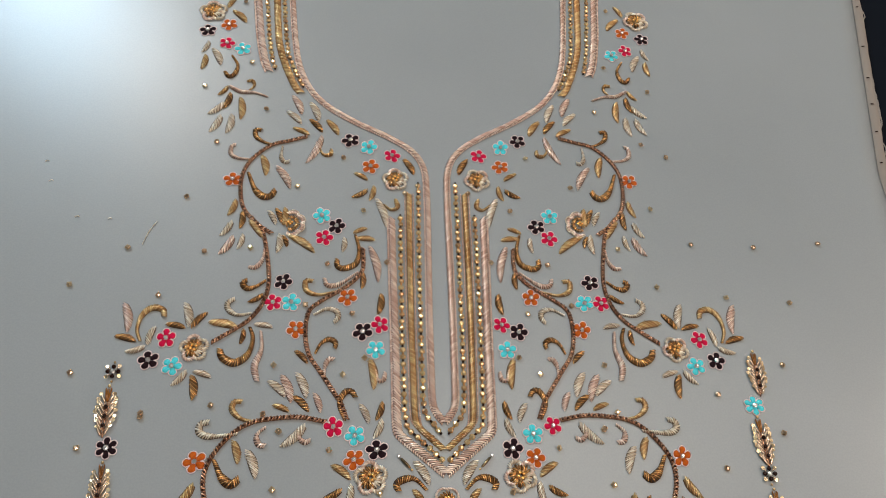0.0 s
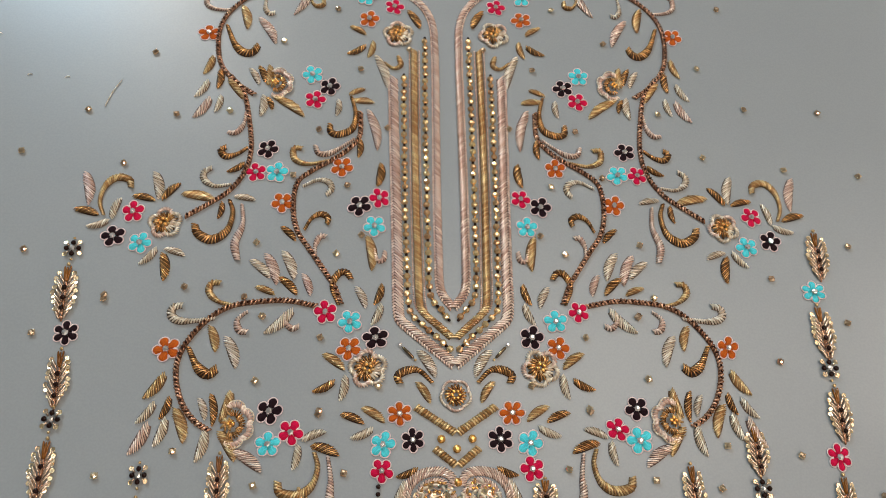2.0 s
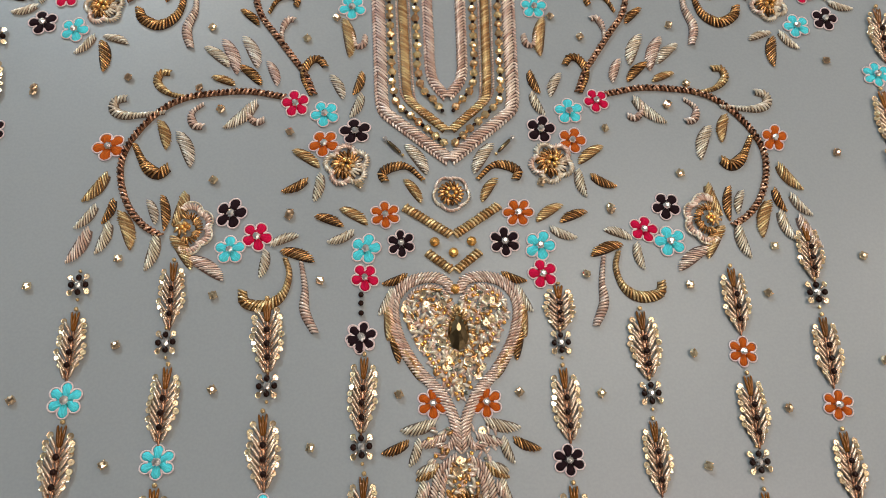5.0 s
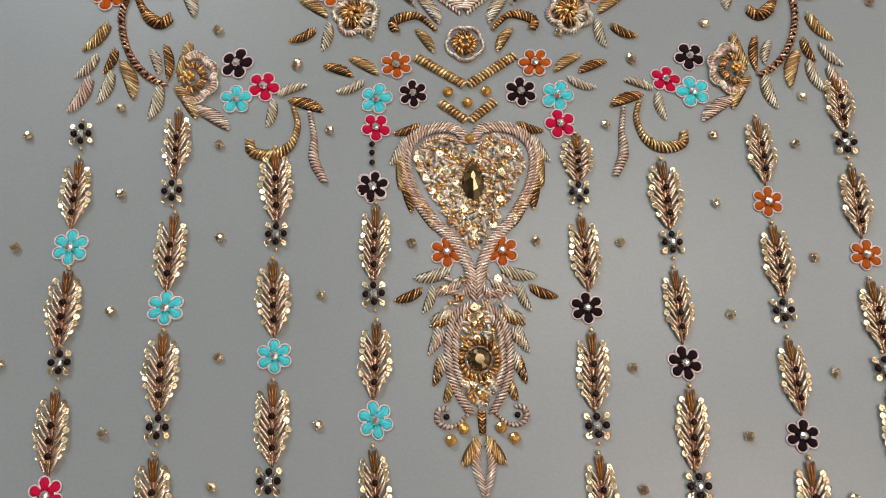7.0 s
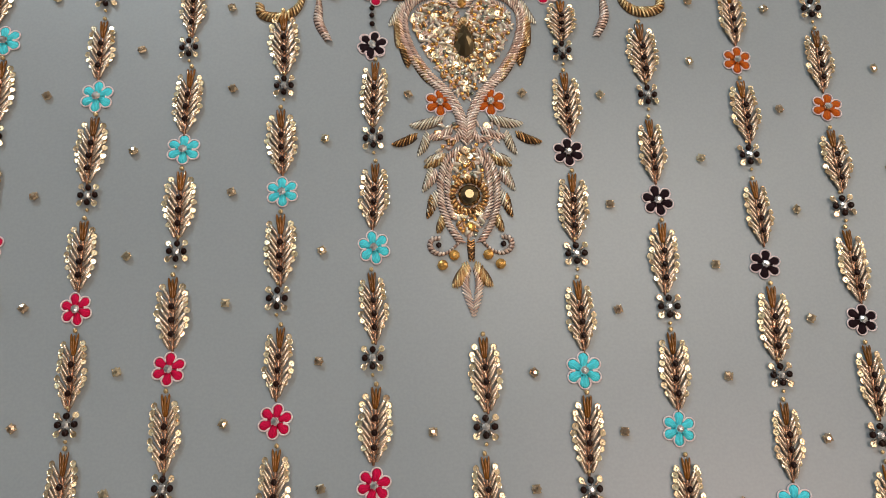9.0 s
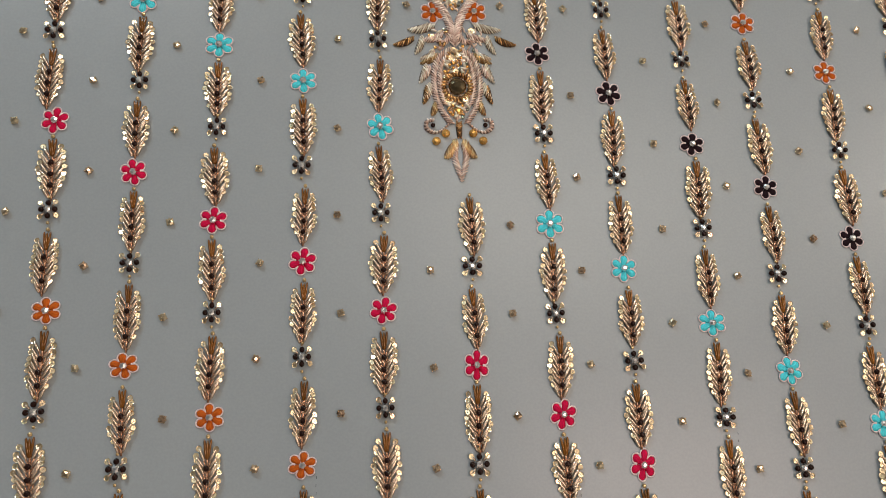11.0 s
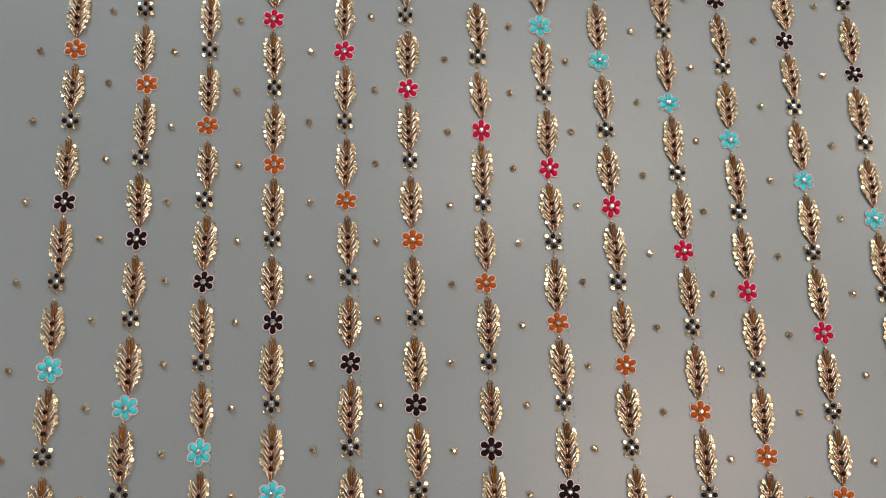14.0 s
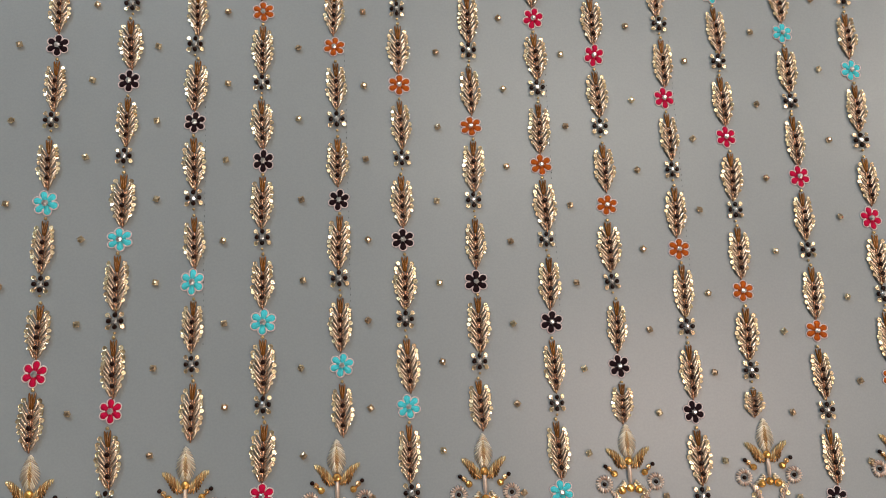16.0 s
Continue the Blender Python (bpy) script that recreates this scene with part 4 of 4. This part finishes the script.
for s in (-1.7, 1.7):
    items = band([(s * 0.5, -68), (s * 1.5, -76), (s * 0.2, -88)], lambda u: 3.4 * math.sin(math.pi * (0.12 + 0.85 * u)) ** 0.8, 1.3, 40 * (1 if s < 0 else -1), 0.8)
    settle("leaf_motif", items, M["rose"], "rose-silver coiled-wire leaf hanging below the pendant", "leaf", "rose-silver leaves")
for s in (-1, 1):
    flower_at("orange", s * 10.3, 0.8)
flower_at("black", -37.8, 27.6)
for y in (44.5, 41, 37):
    ob = new("dark_bead", DARK)
    ob.matrix_basis = tilt(-37.8, y, 0.1, 5)
    tagged(ob, "small dark glass bead sewn on grey cloth", "bead", "chain beads")


def in_heart(x, y):
    x = abs(x)
    if y > 34:
        return (x - 10.5) ** 2 / 110 + (y - 34) ** 2 / 165 < 1
    return x < 20.5 * max(0, (y - 1) / 33) ** 0.8


def filling(name, label, inside, box, n, avoid):
    ob = tagged(new(name), label, "bead filling")
    bed = []
    while len(bed) < n * 2:
        x, y = random.uniform(*box[:2]), random.uniform(*box[2:])
        if inside(x, y):
            bed.append((x, y, 0.1, random.uniform(0, 3.14), 3.0, 0.55, 0.2))
    tagged(mesh_object("coil_bed", *strands(bed), M["rose"], ob), "", "", "", "stuff")
    placed = []
    for _ in range(n * 14):
        x, y = random.uniform(*box[:2]), random.uniform(*box[2:])
        if not inside(x, y) or avoid(x, y) or any((x - a) ** 2 + (y - b) ** 2 < 2.2 for a, b in placed):
            continue
        placed.append((x, y))
        pick = random.random() if y > 22 else random.uniform(0.1, 0.95)
        if pick < 0.20:
            part_of(ob, "glass_bead", IRIS, tilt(x, y, 0.2, 15))
        elif pick < 0.34:
            part_of(ob, "sequin", SEQ_BIG, tilt(x, y, random.uniform(0.5, 1.3), 13))
        elif pick < 0.54:
            part_of(ob, "bead", HONEY_SMALL, tilt(x, y, 0.2, 10) @ Matrix.Diagonal((0.85, 0.85, 0.85, 1)))
        elif pick < 0.80:
            part_of(ob, "bugle_bead", FILLPALE, tilt(x, y, 0.3, 5, random.uniform(0, 3)))
        else:
            part_of(ob, "bugle_bead", FILLCOIL, tilt(x, y, 0.3, 5, random.uniform(0, 3)))
        if len(placed) >= n:
            break
    return ob


FILLCOIL = coil_mesh("bugle_bead", M["bronze"], 3.0, 0.7, 0.3)
FILLPALE = coil_mesh("bugle_bead", M["pale"], 3.0, 0.7, 0.3)
SEQ_BIG = sequin_mesh("sequin", M["seq"], 1.75)
filling("heart_filling", "gold sequins, amber beads and bronze coils packed inside a heart", in_heart, (-21, 21, 2, 47), 240, lambda x, y: (x / 5.6) ** 2 + ((y - 29) / 9.4) ** 2 < 1)
filling("pendant_filling", "gold sequins and amber beads packed inside a pendant", lambda x, y: (x / 6.5) ** 2 + ((y + 38) / 19) ** 2 < 1, (-8, 8, -58, -20), 60, lambda x, y: x * x + (y + 39.6) ** 2 < 56)
filling("knot_filling", "gold sequins scattered between heart and pendant", lambda x, y: abs(x) < 13 and abs(x) > 3.5, (-13, 13, -24, -8), 18, lambda x, y: False)


def teardrop():
    """A tall faceted crystal, pointed above."""
    v, f = [], []
    n = 10
    for scale, z in ((1.0, 0.2), (1.0, 1.0), (0.66, 2.6), (0.2, 3.9)):
        for k in range(n):
            a = 2 * math.pi * k / n
            y = math.cos(a)
            x = math.sin(a) * (1 - 0.55 * max(0, y)) 
            v.append((4.7 * scale * x * MM, (8.2 * y * scale + 1.0 * (1 - scale)) * MM, z * MM))
    for i in range(3):
        for k in range(n):
            f.append((i * n + k, (i + 1) * n + k, (i + 1) * n + (k + 1) % n, i * n + (k + 1) % n))
    f.append(tuple(range(3 * n, 4 * n))[::-1])
    ob = new("teardrop_stone")
    ob.location = (0.6 * MM, 29.0 * MM, 0)
    mesh_object("crystal", v, f, M["smoke"], ob, smooth=False)
    items = []
    for k in range(28):
        a = 2 * math.pi * k / 28
        y = math.cos(a)
        x = math.sin(a) * (1 - 0.55 * max(0, y))
        items.append((5.9 * x, 9.6 * y, 0.5, math.atan2(y * 1.2, x), 2.6, 0.6, 0.5))
    v, f = strands(items)
    tagged(mesh_object("setting", v, f, M["gold"], ob), "gold coil setting", "", "", "stuff")
    return tagged(ob, "large smoky brown teardrop crystal set in gold coils", "crystal")


teardrop()
rnd = new("round_stone")
rnd.location = (0, -39.6 * MM, 0)
tagged(rnd, "large round smoky crystal ringed with bronze coils", "crystal")
part_of(rnd, "crystal", gem_mesh("crystal", M["smoke"], 4.4, 3.2, 12, 0.4), Matrix.Identity(4))
ring(rnd, "setting", M["bronze"], 0, 0, 6.6, 3.4, 26, z=0.6)

# ---- hem sprays under every second strand ----


def hem_spray(x, y):
    ob = tagged(new("hem_spray"), "gold and rose-silver coiled-wire hem spray with honey stones", "hem spray", "hem sprays")
    ob.location = (x * MM, y * MM, 0)

    def piece(name, mat, pts, w, sl, pitch=1.3):
        v, f = strands(band(pts, lambda u: w * math.sin(math.pi * (0.08 + 0.88 * u)) ** 0.7, pitch, sl, 0.8))
        mesh_object(name, v, f, M[mat], ob)

    for s in (-1, 1):
        piece("bud_leaf", "pale", [(s * 0.8, -13), (s * 2.3, -6), (s * 0.4, 3)], 4.8, 40 * s)
        piece("side_leaf", "gold", [(s * 1.5, -17), (s * 6, -13.5), (s * 11.5, -9.5)], 4.6, 45 * s)
        piece("side_leaf", "bronze", [(s * 1.2, -18.5), (s * 5, -17.5), (s * 8.5, -12.5)], 3.2, 50 * s)
        part_of(ob, "honey_stone", HONEY, tilt(s * 8.0, -21.5, 0.2, 12) @ Matrix.Diagonal((0.85, 0.85, 1, 1)))
        for n in range(5):
            part_of(ob, "sequin", SEQ, tilt(s * (3.2 + 1.5 * n), -27 - 2.0 * (n % 3) - 1.6 * n, 0.4, 14))
        piece("rib", "pale", [(s * 3.0, -25), (s * 5.5, -28.5), (s * 9.0, -31)], 2.0, 55 * s)
        part_of(ob, "bugle_bead", FILLCOIL, tilt(s * 10.4, -19.6, 0.3, 5, 0.8 * s))
        part_of(ob, "sequin", SEQ, tilt(s * 10.5, -19.0, 0.4, 10))
        part_of(ob, "dark_bead", DARK, tilt(s * 12.5, -17.6, 0.2, 5))
        ring(ob, "curl", M["rose"], s * 13.6, -26.5, 3.3, 2.6, 18, twist=15)
        part_of(ob, "dark_bead", DARK, tilt(s * 13.6, -26.5, 0.2, 5))
        piece("curl_stem", "rose", [(s * 10.5, -30), (s * 6.5, -36), (s * 1.5, -46)], 3.0, 50 * s)
        part_of(ob, "honey_stone", HONEY, tilt(s * 4.4, -30, 0.2, 6))
    piece("bud_leaf", "gold", [(0, -13), (0, -5), (0, 2)], 3.2, 42)
    part_of(ob, "honey_stone", HONEY, tilt(0, -15.5, 0.4, 6))
    v, f = strands([(0, -21.8, 0.9, radians(90), 9.5, 1.2, 0.3)])
    mesh_object("bugle_bead", v, f, M["rose"], ob)
    part_of(ob, "honey_stone", HONEY, tilt(0, -29, 0.3, 6))


for i in range(-6, 8, 2):
    hem_spray(STEP * i + (-2 if i <= 0 else -1), -429.0 + random.uniform(-1, 1))

# ---- border tape at the cloth's edge ----


def border_tape():
    ys = np.linspace(-740, 790, 180)
    v, f = [], []
    for y in ys:
        e = right_edge(y)
        wob = 1.6 * noise.noise((y * 0.03, 0, 0)) + 0.8 * noise.noise((y * 0.15, 3, 0))
        for x, z in ((e - 7, 0.2), (e - 6.4, 0.8), (e - 2, 1.0), (e + 1.0 + wob, 0.5), (e + 2.2 + wob, -2.5), (e + 1, -5.4)):
            v.append((x * MM, y * MM, z * MM))
    for j in range(len(ys) - 1):
        for i in range(5):
            a = j * 6 + i
            f.append((a, a + 1, a + 7, a + 6))
    ob = mesh_object("border_tape", v, f, M["tape"])
    tagged(ob, "frayed cream cotton tape stitched along the cloth's edge", "tape")
    st = coil_mesh("stitch", M["dark"], 3.0, 0.45, 0.2)
    for y in np.arange(250, 620, 30.0):
        yy = y + random.uniform(-13, 13)
        part_of(ob, "stitch", st, Matrix.Translation(((right_edge(yy) - 4) * MM, yy * MM, 1.0 * MM)) @ Matrix.Rotation(random.uniform(-0.3, 0.3), 4, "Z"))
    for k in range(26):
        y0 = random.uniform(300, 560)
        e = right_edge(y0)
        pts = [(e - 1, y0), (e + random.uniform(1, 5), y0 + random.uniform(4, 14)), (e + random.uniform(-1, 8), y0 + random.uniform(16, 40))]
        vv, ff = strands(band(pts, lambda u: 1.0, 0.9, 20, 0.4))
        mesh_object("loose_thread", vv, ff, M["tape"], ob)
    return ob


border_tape()

# ---- stray threads and basting ----
random.seed(31)


def stray(points, mat, label):
    settle("stray_thread", band(points, lambda u: 0.4, 0.7, 25, 0.1), M[mat], label, "thread", "stray threads")


stray([(-187, 270), (-191, 262), (-194, 252)], "pale", "thin thread tail beside a stone")
for x, y in ((-262, 300), (-240, 272), (-219, 271), (-268, 316), (-303, 262)):
    stray([(x, y), (x + 1.6, y + 0.8), (x + 2.6, y + 0.2)], "pale", "tiny scrap of pale thread on grey cloth")
for i in (-4, -2, 1, 3):
    y0 = -205 - 10 * (i % 3)
    dots = [(strand_x(i, y) + 5.5 + random.uniform(-0.2, 0.2), y, 0.1, radians(90), 1.0, 0.1, 0.05) for y in np.arange(y0 - 150, y0, 3.2)]
    settle("basting_line", dots, M["navy"], "line of small dark basting stitches beside a beaded strand", "stitching", "basting lines")

# ---- window and ceiling lamp ----
win = tagged(new("window_1"), "plain window high in the wall with daylight behind", "window", "", "structure")
for lo, hi in (((WX0, WZ0), (WX0 + 0.05, WZ1)), ((WX1 - 0.05, WZ0), (WX1, WZ1)), ((WX0 + 0.05, WZ0), (WX1 - 0.05, WZ0 + 0.05)), ((WX0 + 0.05, WZ1 - 0.05), (WX1 - 0.05, WZ1))):
    slab("window_frame", (lo[0], R1 + 0.02, lo[1]), (hi[0], R1 + 0.07, hi[1]), M["wood"], "").parent = win
for lx, ly, hx, hy in ((0.7, 0.65, 0.68, 0.43), (1.05, -0.55, 0.58, 0.38)):
    slab("ceiling_light", (lx - hx, ly - hy, 2.515), (lx + hx, ly + hy, H - 0.002), M["wood"], "", "flat rectangular light fitting on the ceiling", "ceiling light")
# holders made up to go with the added sparkle lamps
for bx, by in GLINT_LAMPS:
    slab("bulb_holder", (bx - 0.02, by - 0.02, 2.31), (bx + 0.02, by + 0.02, H - 0.002), M["wood"], "", "plain holder added for an invented sparkle lamp on the ceiling", "bulb holder")
